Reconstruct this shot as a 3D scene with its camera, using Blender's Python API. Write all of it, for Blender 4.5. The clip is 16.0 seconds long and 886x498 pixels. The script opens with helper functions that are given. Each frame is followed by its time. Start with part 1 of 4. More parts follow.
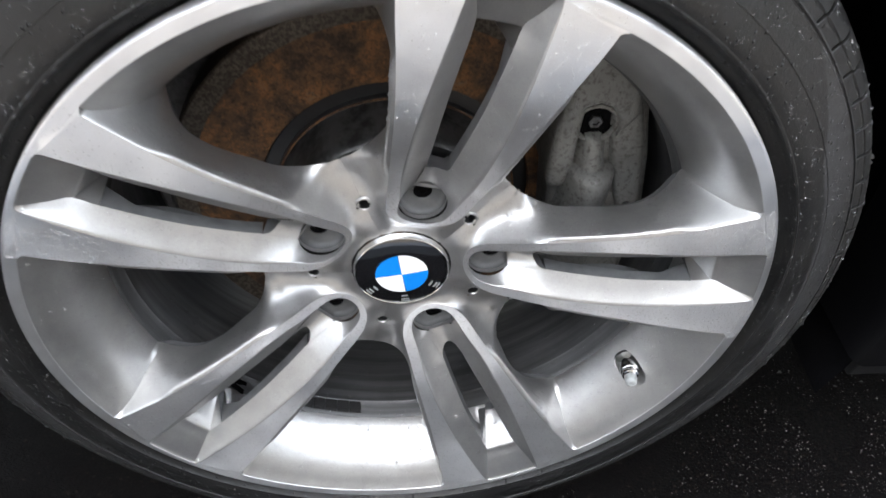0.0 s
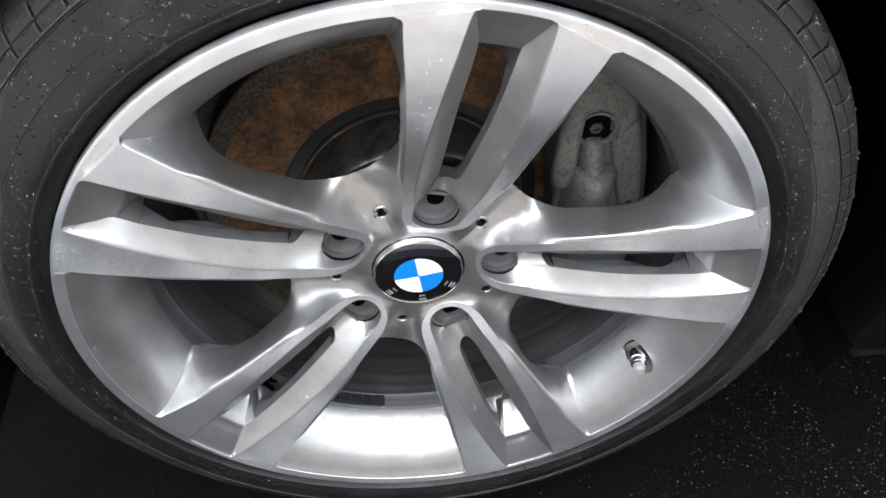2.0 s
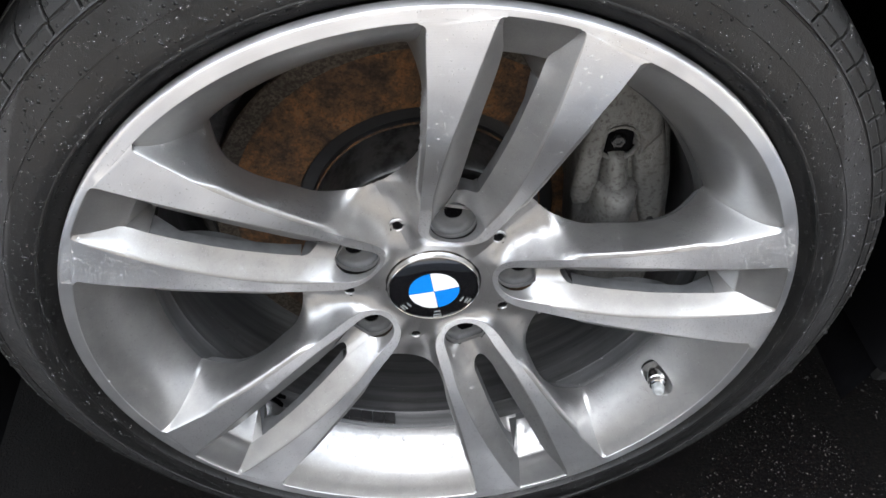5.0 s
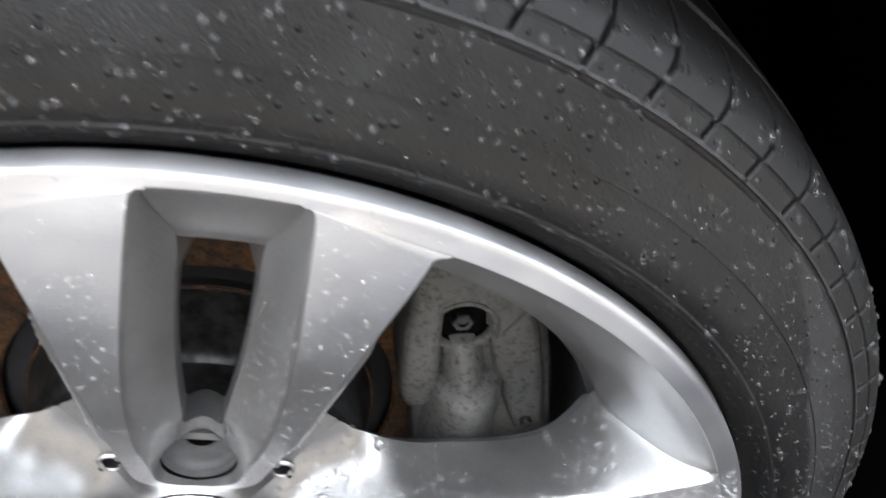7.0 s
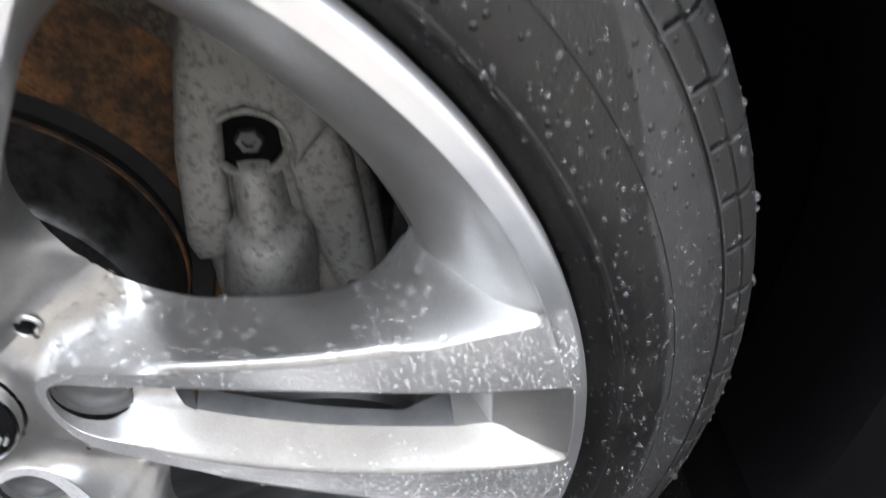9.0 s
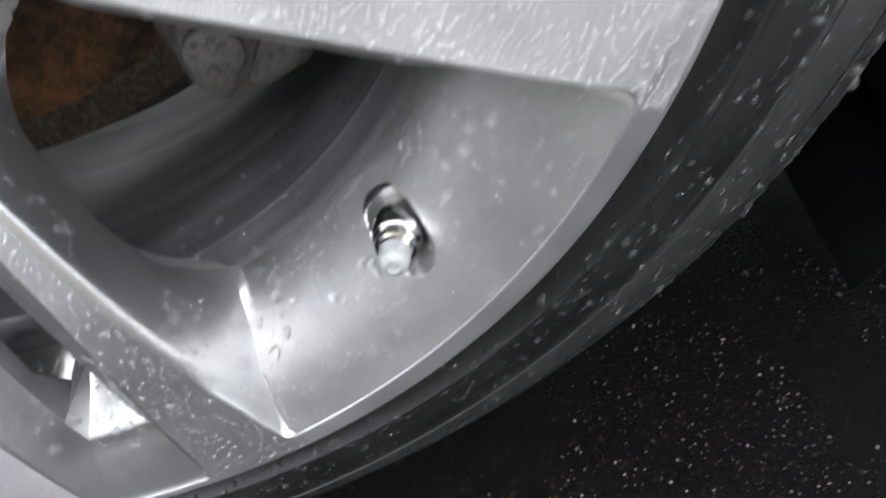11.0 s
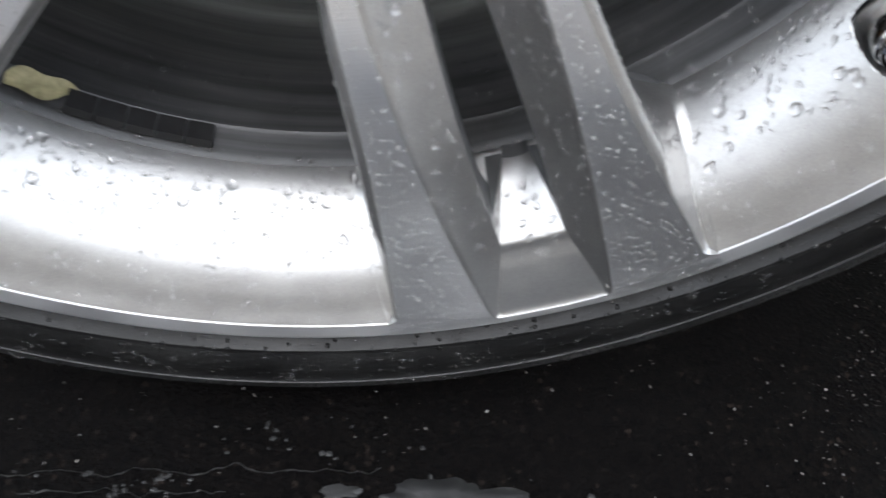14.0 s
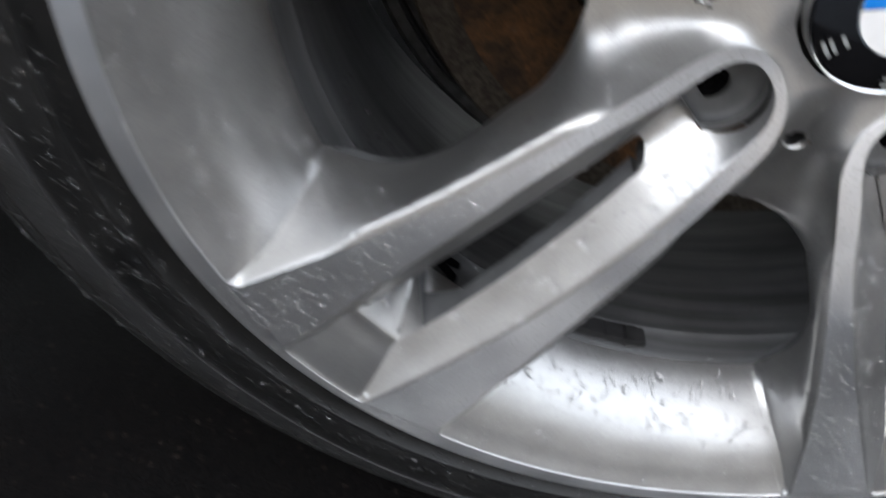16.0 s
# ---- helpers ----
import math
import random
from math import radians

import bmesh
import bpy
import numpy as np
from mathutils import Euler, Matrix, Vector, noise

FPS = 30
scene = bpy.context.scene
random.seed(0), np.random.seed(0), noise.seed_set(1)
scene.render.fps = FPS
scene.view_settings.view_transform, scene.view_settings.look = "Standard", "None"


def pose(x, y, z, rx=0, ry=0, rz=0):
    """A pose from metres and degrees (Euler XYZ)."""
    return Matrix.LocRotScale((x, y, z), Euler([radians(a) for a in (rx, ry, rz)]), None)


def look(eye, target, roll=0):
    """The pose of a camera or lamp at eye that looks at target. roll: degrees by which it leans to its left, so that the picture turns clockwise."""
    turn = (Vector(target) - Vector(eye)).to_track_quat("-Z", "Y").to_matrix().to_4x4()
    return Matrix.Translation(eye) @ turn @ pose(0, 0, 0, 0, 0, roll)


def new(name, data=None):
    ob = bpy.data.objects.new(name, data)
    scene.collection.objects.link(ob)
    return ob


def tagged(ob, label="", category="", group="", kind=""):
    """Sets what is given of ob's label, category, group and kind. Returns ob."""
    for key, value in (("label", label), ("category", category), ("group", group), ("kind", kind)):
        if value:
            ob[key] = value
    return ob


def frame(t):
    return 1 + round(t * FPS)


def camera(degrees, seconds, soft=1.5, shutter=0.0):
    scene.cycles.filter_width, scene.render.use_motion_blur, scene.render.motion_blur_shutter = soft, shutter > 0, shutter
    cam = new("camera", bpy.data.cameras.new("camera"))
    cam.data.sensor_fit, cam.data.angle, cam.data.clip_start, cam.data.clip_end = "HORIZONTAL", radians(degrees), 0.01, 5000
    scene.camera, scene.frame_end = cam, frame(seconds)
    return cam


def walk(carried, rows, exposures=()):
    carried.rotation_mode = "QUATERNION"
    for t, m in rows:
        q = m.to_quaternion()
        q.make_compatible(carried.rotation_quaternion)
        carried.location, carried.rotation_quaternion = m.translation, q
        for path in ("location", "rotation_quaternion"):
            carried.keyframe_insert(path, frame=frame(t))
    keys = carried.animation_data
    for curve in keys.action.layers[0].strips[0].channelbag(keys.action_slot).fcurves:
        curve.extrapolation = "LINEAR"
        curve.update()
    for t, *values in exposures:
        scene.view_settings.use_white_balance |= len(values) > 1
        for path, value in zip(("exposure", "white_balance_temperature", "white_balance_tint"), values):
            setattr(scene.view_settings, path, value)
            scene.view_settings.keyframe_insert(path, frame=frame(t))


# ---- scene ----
from itertools import product

cam = camera(56.28, 16.0, shutter=0.6)
PATH = [
    (0, (-0.02630, -0.35570, 0.73497), (0.01203, -0.07707, 0.45055), 4.044),
    (0.5, (-0.02526, -0.37516, 0.76068), (0.00679, -0.09266, 0.47931), 2.304),
    (1, (-0.02055, -0.37985, 0.76287), (0.01089, -0.09921, 0.47958), 1.599),
    (1.5, (-0.02688, -0.38169, 0.76549), (0.00343, -0.10423, 0.47897), 1.320),
    (2, (-0.02450, -0.37488, 0.76937), (0.00384, -0.09949, 0.48066), 0.884),
    (2.5, (-0.02562, -0.37559, 0.77568), (0.00038, -0.09905, 0.48784), 0.600),
    (3, (-0.02175, -0.37528, 0.77522), (0.00229, -0.09781, 0.48811), 0.169),
    (5.5, (-0.03257, -0.35421, 0.75545), (-0.00295, -0.07012, 0.47542), 1.977),
    (6, (0.01103, -0.29621, 0.75393), (0.05137, -0.00134, 0.48667), 2.836),
    (6.5, (0.05362, -0.20785, 0.71798), (0.10155, 0.08272, 0.44729), 3.160),
    (7, (0.08126, -0.16693, 0.67831), (0.12591, 0.12582, 0.40942), 2.879),
    (7.5, (0.11098, -0.16893, 0.65388), (0.15412, 0.12474, 0.38575), 2.905),
    (8, (0.13517, -0.17364, 0.63842), (0.17782, 0.12198, 0.37237), 2.861),
    (10.5, (0.16489, -0.14550, 0.44475), (0.22989, 0.11588, 0.14903), 7.474),
    (11, (0.15597, -0.14304, 0.39195), (0.22036, 0.11277, 0.09126), 7.931),
    (11.5, (0.13795, -0.15041, 0.35506), (0.19874, 0.10308, 0.05166), 9.199),
    (12, (0.11505, -0.15849, 0.33403), (0.18211, 0.08847, 0.02660), 11.462),
    (12.5, (0.10030, -0.16420, 0.32929), (0.15754, 0.07874, 0.01672), 11.301),
    (13, (0.07940, -0.16907, 0.33166), (0.13260, 0.07216, 0.01705), 11.284),
    (13.5, (0.05225, -0.16734, 0.33832), (0.10380, 0.07443, 0.02386), 10.967),
    (14, (0.01706, -0.17008, 0.34906), (0.06510, 0.07064, 0.03324), 10.354),
    (14.5, (-0.01783, -0.17524, 0.36017), (0.01976, 0.06616, 0.04345), 8.806),
    (15, (-0.07775, -0.17826, 0.37572), (-0.04743, 0.07407, 0.06683), 7.529),
    (15.5, (-0.10776, -0.18577, 0.39347), (-0.08314, 0.07789, 0.09368), 7.293),
    (16, (-0.14960, -0.19038, 0.42775), (-0.13202, 0.08639, 0.13949), 6.624),
]
walk(cam, [(t, look(eye, target, roll)) for t, eye, target, roll in PATH], exposures=((0.0, 2.26), (3.0, 2.28), (5.5, 2.2), (6.0, 2.13), (7.0, 2.43), (8.0, 2.84), (10.5, 2.3), (11.0, 2.54), (12.0, 2.54), (13.0, 2.2), (13.5, 2.03), (14.5, 1.86), (16.0, 1.77)))

# ---- world, sun ----
world = bpy.data.worlds.new("overcast_sky")
scene.world = world
world.use_nodes = True
wt = world.node_tree
sky = wt.nodes.new("ShaderNodeTexSky")
sky.sky_type, sky.sun_disc = "NISHITA", False
sky.sun_elevation, sky.sun_rotation = radians(63), radians(195)
wmix = wt.nodes.new("ShaderNodeMixRGB")
wmix.inputs[0].default_value = 0.75
wmix.inputs[2].default_value = (5.45, 5.65, 5.85, 1)  # even cloud cover over the clear sky
wt.links.new(sky.outputs[0], wmix.inputs[1])
wt.links.new(wmix.outputs[0], wt.nodes["Background"].inputs[0])
wt.nodes["Background"].inputs[1].default_value = 0.25
sun = new("sun", bpy.data.lights.new("sun", "SUN"))
sun.data.energy, sun.data.angle, sun.data.color = 0.18, radians(50), (1.0, 0.98, 0.96)
sun.matrix_world = look((-0.5, -1.9, 3.9), (0, 0, 0.3))

# ---- materials ----
def material(name):
    m = bpy.data.materials.new(name)
    m.use_nodes = True
    return m, m.node_tree, m.node_tree.nodes["Principled BSDF"]


def node(t, kind, **values):
    n = t.nodes.new(kind)
    for k, v in values.items():
        n.inputs[k.replace("_", " ")].default_value = v
    return n


def noise_fac(t, scale, detail=4.0, rough=0.6, coords=None):
    n = node(t, "ShaderNodeTexNoise", Scale=scale, Detail=detail, Roughness=rough)
    c = coords or t.nodes.new("ShaderNodeTexCoord").outputs["Object"]
    t.links.new(c, n.inputs["Vector"])
    return n.outputs["Fac"]


def ramp(t, fac, stops):
    r = t.nodes.new("ShaderNodeValToRGB")
    t.links.new(fac, r.inputs[0])
    el = r.color_ramp.elements
    while len(el) < len(stops):
        el.new(0.5)
    for e, (p, c) in zip(el, stops):
        e.position = p
        e.color = (*c, 1) if isinstance(c, tuple) else (c, c, c, 1)
    return r.outputs[0]


def bump(t, b, height, strength, distance, after=None):
    n = node(t, "ShaderNodeBump", Strength=strength, Distance=distance)
    t.links.new(height, n.inputs["Height"])
    if after:
        t.links.new(after, n.inputs["Normal"])
    t.links.new(n.outputs[0], b.inputs["Normal"])
    return n.outputs[0]


def simple(name, colour, rough=0.5, metal=0.0, vary=0.25, scale=120.0, bump_size=0.0, coat=0.0):
    m, t, b = material(name)
    f = noise_fac(t, scale)
    lo, hi = tuple(c * (1 - vary) for c in colour), tuple(min(1, c * (1 + vary)) for c in colour)
    t.links.new(ramp(t, f, [(0.3, lo), (0.7, hi)]), b.inputs["Base Color"])
    g = noise_fac(t, scale * 0.17)
    t.links.new(ramp(t, g, [(0.3, max(0.02, rough - 0.08)), (0.7, min(1, rough + 0.08))]), b.inputs["Roughness"])
    b.inputs["Metallic"].default_value = metal
    b.inputs["Coat Weight"].default_value = coat
    b.inputs["Coat Roughness"].default_value = 0.08
    if bump_size:
        bump(t, b, f, 0.5, bump_size)
    return m


def beads(t, co, scale, least, most, patchy=0.5):
    """Height of fine spattered rain beads, some cells dry."""
    v = t.nodes.new("ShaderNodeTexVoronoi")
    v.inputs["Scale"].default_value = scale
    t.links.new(co, v.inputs["Vector"])
    sep = t.nodes.new("ShaderNodeSeparateColor")
    t.links.new(v.outputs["Color"], sep.inputs[0])
    size = t.nodes.new("ShaderNodeMapRange")
    size.inputs["From Min"].default_value, size.inputs["From Max"].default_value = patchy, 1.0
    size.inputs["To Min"].default_value, size.inputs["To Max"].default_value = least, most
    t.links.new(sep.outputs[0], size.inputs["Value"])
    q = t.nodes.new("ShaderNodeMath")
    q.operation = "DIVIDE"
    t.links.new(v.outputs["Distance"], q.inputs[0])
    t.links.new(size.outputs[0], q.inputs[1])
    sq = t.nodes.new("ShaderNodeMath")
    sq.operation = "POWER"
    sq.inputs[1].default_value = 2.0
    t.links.new(q.outputs[0], sq.inputs[0])
    up = t.nodes.new("ShaderNodeMath")
    up.operation, up.use_clamp = "SUBTRACT", True
    up.inputs[0].default_value = 1.0
    t.links.new(sq.outputs[0], up.inputs[1])
    wet = t.nodes.new("ShaderNodeMath")
    wet.operation = "GREATER_THAN"
    wet.inputs[1].default_value = patchy
    t.links.new(sep.outputs[0], wet.inputs[0])
    out = t.nodes.new("ShaderNodeMath")
    out.operation = "MULTIPLY"
    t.links.new(up.outputs[0], out.inputs[0])
    t.links.new(wet.outputs[0], out.inputs[1])
    return out.outputs[0]


def machined():
    """Lathe-turned bare aluminium: fine circular cutting lines round the axle, under clear lacquer."""
    m, t, b = material("machined_aluminium")
    co = t.nodes.new("ShaderNodeTexCoord").outputs["Object"]
    sep = t.nodes.new("ShaderNodeSeparateXYZ")
    t.links.new(co, sep.inputs[0])
    v = t.nodes.new("ShaderNodeCombineXYZ")
    t.links.new(sep.outputs[0], v.inputs[0])
    t.links.new(sep.outputs[2], v.inputs[1])
    ln = t.nodes.new("ShaderNodeVectorMath")
    ln.operation = "LENGTH"
    t.links.new(v.outputs[0], ln.inputs[0])
    rings = node(t, "ShaderNodeTexNoise", Scale=2600.0, Detail=3.0, Roughness=0.7)
    rings.noise_dimensions = "1D"
    t.links.new(ln.outputs["Value"], rings.inputs["W"])
    film = noise_fac(t, 31.0, 2.0, 0.5, co)
    dark = t.nodes.new("ShaderNodeMixRGB")
    dark.blend_type, dark.inputs[0].default_value = "MULTIPLY", 0.35
    t.links.new(ramp(t, film, [(0.3, (0.545, 0.55, 0.567)), (0.7, (0.69, 0.695, 0.705))]), dark.inputs[1])
    t.links.new(ramp(t, rings.outputs["Fac"], [(0.35, 0.7), (0.65, 1.0)]), dark.inputs[2])
    t.links.new(dark.outputs[0], b.inputs["Base Color"])
    t.links.new(ramp(t, film, [(0.3, 0.34), (0.7, 0.42)]), b.inputs["Roughness"])
    b.inputs["Metallic"].default_value = 0.86
    b.inputs["Coat Weight"].default_value = 0.5
    b.inputs["Coat Roughness"].default_value = 0.08
    b.inputs["Anisotropic"].default_value = 0.85
    b.inputs["Anisotropic Rotation"].default_value = 0.25
    turn = t.nodes.new("ShaderNodeTangent")
    turn.direction_type, turn.axis = "RADIAL", "Y"
    t.links.new(turn.outputs[0], b.inputs["Tangent"])
    bump(t, b, rings.outputs["Fac"], 0.12, 0.0003)
    return m


def silver_paint():
    """Grey metallic wheel paint: fine flake, faint wet film, a little road dust."""
    m, t, b = material("grey_metallic_paint")
    co = t.nodes.new("ShaderNodeTexCoord").outputs["Object"]
    flake = t.nodes.new("ShaderNodeTexVoronoi")
    flake.inputs["Scale"].default_value = 2600.0
    t.links.new(co, flake.inputs["Vector"])
    film = noise_fac(t, 38.0, 7.0, 0.6, co)
    mixn = t.nodes.new("ShaderNodeMixRGB")
    mixn.blend_type, mixn.inputs[0].default_value = "MULTIPLY", 0.3
    t.links.new(ramp(t, film, [(0.3, (0.345, 0.344, 0.342)), (0.72, (0.435, 0.433, 0.428))]), mixn.inputs[1])
    t.links.new(ramp(t, flake.outputs["Color"], [(0.2, 0.6), (0.8, 1.0)]), mixn.inputs[2])
    t.links.new(mixn.outputs[0], b.inputs["Base Color"])
    t.links.new(ramp(t, film, [(0.3, 0.35), (0.7, 0.42)]), b.inputs["Roughness"])
    b.inputs["Metallic"].default_value = 0.9
    b.inputs["Coat Weight"].default_value = 0.4
    b.inputs["Coat Roughness"].default_value = 0.1
    bump(t, b, film, 0.04, 0.0006)
    return m


def rubber(name, base=0.008, rough=0.5, dusty=True):
    m, t, b = material(name)
    co = t.nodes.new("ShaderNodeTexCoord").outputs["Object"]
    big = noise_fac(t, 26.0, 6.0, 0.62, co)
    fine = noise_fac(t, 900.0, 3.0, 0.6, co)
    col = ramp(t, big, [(0.32, (base * 0.75, base * 0.75, base * 0.78)), (0.70, (base * 1.5, base * 1.48, base * 1.45))])
    if dusty:
        # worn, dustier stretch of the outer sidewall
        sep = t.nodes.new("ShaderNodeSeparateXYZ")
        t.links.new(co, sep.inputs[0])
        ang = t.nodes.new("ShaderNodeMath")
        ang.operation = "ARCTAN2"
        t.links.new(sep.outputs[0], ang.inputs[0])
        t.links.new(sep.outputs[2], ang.inputs[1])
        rad = t.nodes.new("ShaderNodeVectorMath")
        rad.operation = "LENGTH"
        flat = t.nodes.new("ShaderNodeCombineXYZ")
        t.links.new(sep.outputs[0], flat.inputs[0])
        t.links.new(sep.outputs[2], flat.inputs[1])
        t.links.new(flat.outputs[0], rad.inputs[0])
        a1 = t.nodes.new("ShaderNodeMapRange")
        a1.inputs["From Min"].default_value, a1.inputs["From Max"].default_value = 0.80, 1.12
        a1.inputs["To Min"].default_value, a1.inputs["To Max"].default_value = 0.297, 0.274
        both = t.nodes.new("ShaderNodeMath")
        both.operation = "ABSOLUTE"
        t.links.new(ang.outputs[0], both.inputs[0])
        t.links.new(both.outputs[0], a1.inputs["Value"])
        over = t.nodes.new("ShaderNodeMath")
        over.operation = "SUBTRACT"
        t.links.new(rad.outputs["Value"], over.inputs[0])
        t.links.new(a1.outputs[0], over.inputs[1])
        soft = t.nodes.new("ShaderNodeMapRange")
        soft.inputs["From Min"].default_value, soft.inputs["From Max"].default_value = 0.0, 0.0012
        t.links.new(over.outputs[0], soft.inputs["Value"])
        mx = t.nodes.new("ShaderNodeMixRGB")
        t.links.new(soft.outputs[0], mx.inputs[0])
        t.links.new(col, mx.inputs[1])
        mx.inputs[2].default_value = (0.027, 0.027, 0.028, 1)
        film = t.nodes.new("ShaderNodeMapRange")
        film.inputs["From Min"].default_value, film.inputs["From Max"].default_value = 0.272, 0.297
        t.links.new(rad.outputs["Value"], film.inputs["Value"])
        dust = t.nodes.new("ShaderNodeMath")
        dust.operation = "MULTIPLY"
        t.links.new(film.outputs[0], dust.inputs[0])
        t.links.new(ramp(t, noise_fac(t, 60.0, 7.0, 0.7, co), [(0.35, 0.15), (0.65, 0.9)]), dust.inputs[1])
        mx2 = t.nodes.new("ShaderNodeMixRGB")
        t.links.new(dust.outputs[0], mx2.inputs[0])
        t.links.new(mx.outputs[0], mx2.inputs[1])
        mx2.inputs[2].default_value = (0.0095, 0.0089, 0.0085, 1)
        col = mx2.outputs[0]
    t.links.new(col, b.inputs["Base Color"])
    t.links.new(ramp(t, big, [(0.3, rough - 0.1), (0.7, rough + 0.12)]), b.inputs["Roughness"])
    b.inputs["Specular IOR Level"].default_value = 0.33
    n1 = bump(t, b, fine, 0.35, 0.0006)
    n2 = bump(t, b, big, 0.2, 0.004, n1)
    bump(t, b, beads(t, co, 330.0, 0.12, 0.42, 0.62), 1.0, 0.0012, n2)
    return m


def rusty():
    m, t, b = material("rusted_iron")
    co = t.nodes.new("ShaderNodeTexCoord").outputs["Object"]
    big = noise_fac(t, 46.0, 10.0, 0.74, co)
    fine = noise_fac(t, 420.0, 5.0, 0.75, co)
    col = ramp(t, big, [(0.32, (0.012, 0.009, 0.007)), (0.43, (0.062, 0.036, 0.022)), (0.52, (0.13, 0.070, 0.034)), (0.60, (0.24, 0.110, 0.040)), (0.72, (0.17, 0.135, 0.095))])
    speck = ramp(t, fine, [(0.36, 0.2), (0.52, 1.0)])
    mx = t.nodes.new("ShaderNodeMixRGB")
    mx.blend_type, mx.inputs[0].default_value = "MULTIPLY", 0.7
    t.links.new(col, mx.inputs[1])
    t.links.new(speck, mx.inputs[2])
    t.links.new(mx.outputs[0], b.inputs["Base Color"])
    b.inputs["Roughness"].default_value = 0.75
    b.inputs["Metallic"].default_value = 0.2
    bump(t, b, fine, 0.6, 0.002)
    return m


def pitted(name, light, dark, scale, low, high, rough=0.6, metal=0.3):
    """Bare casting with dark pits of brake dust."""
    m, t, b = material(name)
    co = t.nodes.new("ShaderNodeTexCoord").outputs["Object"]
    pits = noise_fac(t, scale, 3.0, 0.7, co)
    big = noise_fac(t, scale * 0.09, 5.0, 0.6, co)
    base = ramp(t, big, [(0.3, tuple(c * 0.6 for c in light)), (0.7, light)])
    mx = t.nodes.new("ShaderNodeMixRGB")
    t.links.new(ramp(t, pits, [(low, 1.0), (high, 0.0)]), mx.inputs[0])
    t.links.new(base, mx.inputs[1])
    mx.inputs[2].default_value = (*dark, 1)
    t.links.new(mx.outputs[0], b.inputs["Base Color"])
    b.inputs["Roughness"].default_value, b.inputs["Metallic"].default_value = rough, metal
    bump(t, b, pits, 0.5, 0.0015)
    return m


def barrel_dust():
    """Dark brake dust burnt onto the rim's inside, drawn into faint rings by the turning wheel."""
    m, t, b = material("brake_dust_in_barrel")
    co = t.nodes.new("ShaderNodeTexCoord").outputs["Object"]
    stretch = t.nodes.new("ShaderNodeMapping")
    stretch.inputs["Scale"].default_value = (6.0, 130.0, 6.0)
    t.links.new(co, stretch.inputs["Vector"])
    rings = noise_fac(t, 1.0, 4.0, 0.6, stretch.outputs[0])
    patch = noise_fac(t, 22.0, 5.0, 0.6, co)
    mx = t.nodes.new("ShaderNodeMixRGB")
    mx.blend_type, mx.inputs[0].default_value = "MULTIPLY", 0.8
    t.links.new(ramp(t, rings, [(0.32, (0.038, 0.039, 0.041)), (0.68, (0.105, 0.107, 0.110))]), mx.inputs[1])
    t.links.new(ramp(t, patch, [(0.35, 0.6), (0.65, 1.0)]), mx.inputs[2])
    t.links.new(mx.outputs[0], b.inputs["Base Color"])
    t.links.new(ramp(t, patch, [(0.3, 0.36), (0.7, 0.55)]), b.inputs["Roughness"])
    b.inputs["Metallic"].default_value = 0.2
    bump(t, b, patch, 0.15, 0.001)
    return m


def asphalt():
    m, t, b = material("wet_asphalt")
    co = t.nodes.new("ShaderNodeTexCoord").outputs["Object"]
    grain = noise_fac(t, 420.0, 4.0, 0.7, co)
    stone = t.nodes.new("ShaderNodeTexVoronoi")
    stone.inputs["Scale"].default_value = 460.0
    t.links.new(co, stone.inputs["Vector"])
    big = noise_fac(t, 7.0, 6.0, 0.6, co)
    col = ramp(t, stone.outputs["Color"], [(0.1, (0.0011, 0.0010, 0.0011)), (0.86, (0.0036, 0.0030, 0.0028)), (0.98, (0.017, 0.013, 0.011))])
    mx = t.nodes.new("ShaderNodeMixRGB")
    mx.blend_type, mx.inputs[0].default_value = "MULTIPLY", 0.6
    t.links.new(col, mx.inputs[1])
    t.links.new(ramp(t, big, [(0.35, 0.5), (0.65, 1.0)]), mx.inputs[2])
    t.links.new(mx.outputs[0], b.inputs["Base Color"])
    t.links.new(ramp(t, big, [(0.35, 0.45), (0.65, 0.8)]), b.inputs["Roughness"])
    b.inputs["Specular IOR Level"].default_value = 0.03
    n1 = bump(t, b, stone.outputs["Distance"], 0.25, 0.002)
    bump(t, b, grain, 0.5, 0.002, n1)
    return m


def clear_water(name="water", clear=0.965):
    m, t, b = material(name)
    b.inputs["Base Color"].default_value = (1, 1, 1, 1)
    b.inputs["Roughness"].default_value = 0.04
    b.inputs["IOR"].default_value = 1.33
    # transmission below 1 leaves some white in the beads, standing in for glints
    b.inputs["Transmission Weight"].default_value = clear
    return m


FACE, PAINT = machined(), silver_paint()
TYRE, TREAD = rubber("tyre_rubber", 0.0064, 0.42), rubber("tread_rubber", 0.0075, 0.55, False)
RUST = rusty()
CAST = pitted("dusty_caliper_casting", (0.135, 0.135, 0.130), (0.05, 0.046, 0.042), 320.0, 0.34, 0.50)
DISCGREY = pitted("gritty_grey_iron", (0.105, 0.092, 0.072), (0.03, 0.020, 0.014), 420.0, 0.42, 0.62)
DUSTY = pitted("brake_dust_on_paint", (0.10, 0.10, 0.10), (0.035, 0.035, 0.036), 160.0, 0.35, 0.60, 0.5, 0.3)
BARREL = barrel_dust()
HATMAT = pitted("oily_dark_iron", (0.085, 0.085, 0.085), (0.022, 0.022, 0.022), 60.0, 0.38, 0.6, 0.34, 0.6)
MARK = simple("clean_black_rubber", (0.0035, 0.0035, 0.0038), 0.42, 0.0, 0.3, 120.0, 0.0004)
BLACK = simple("black_plastic", (0.012, 0.012, 0.013), 0.45, 0.0, 0.3, 90.0, 0.0006)
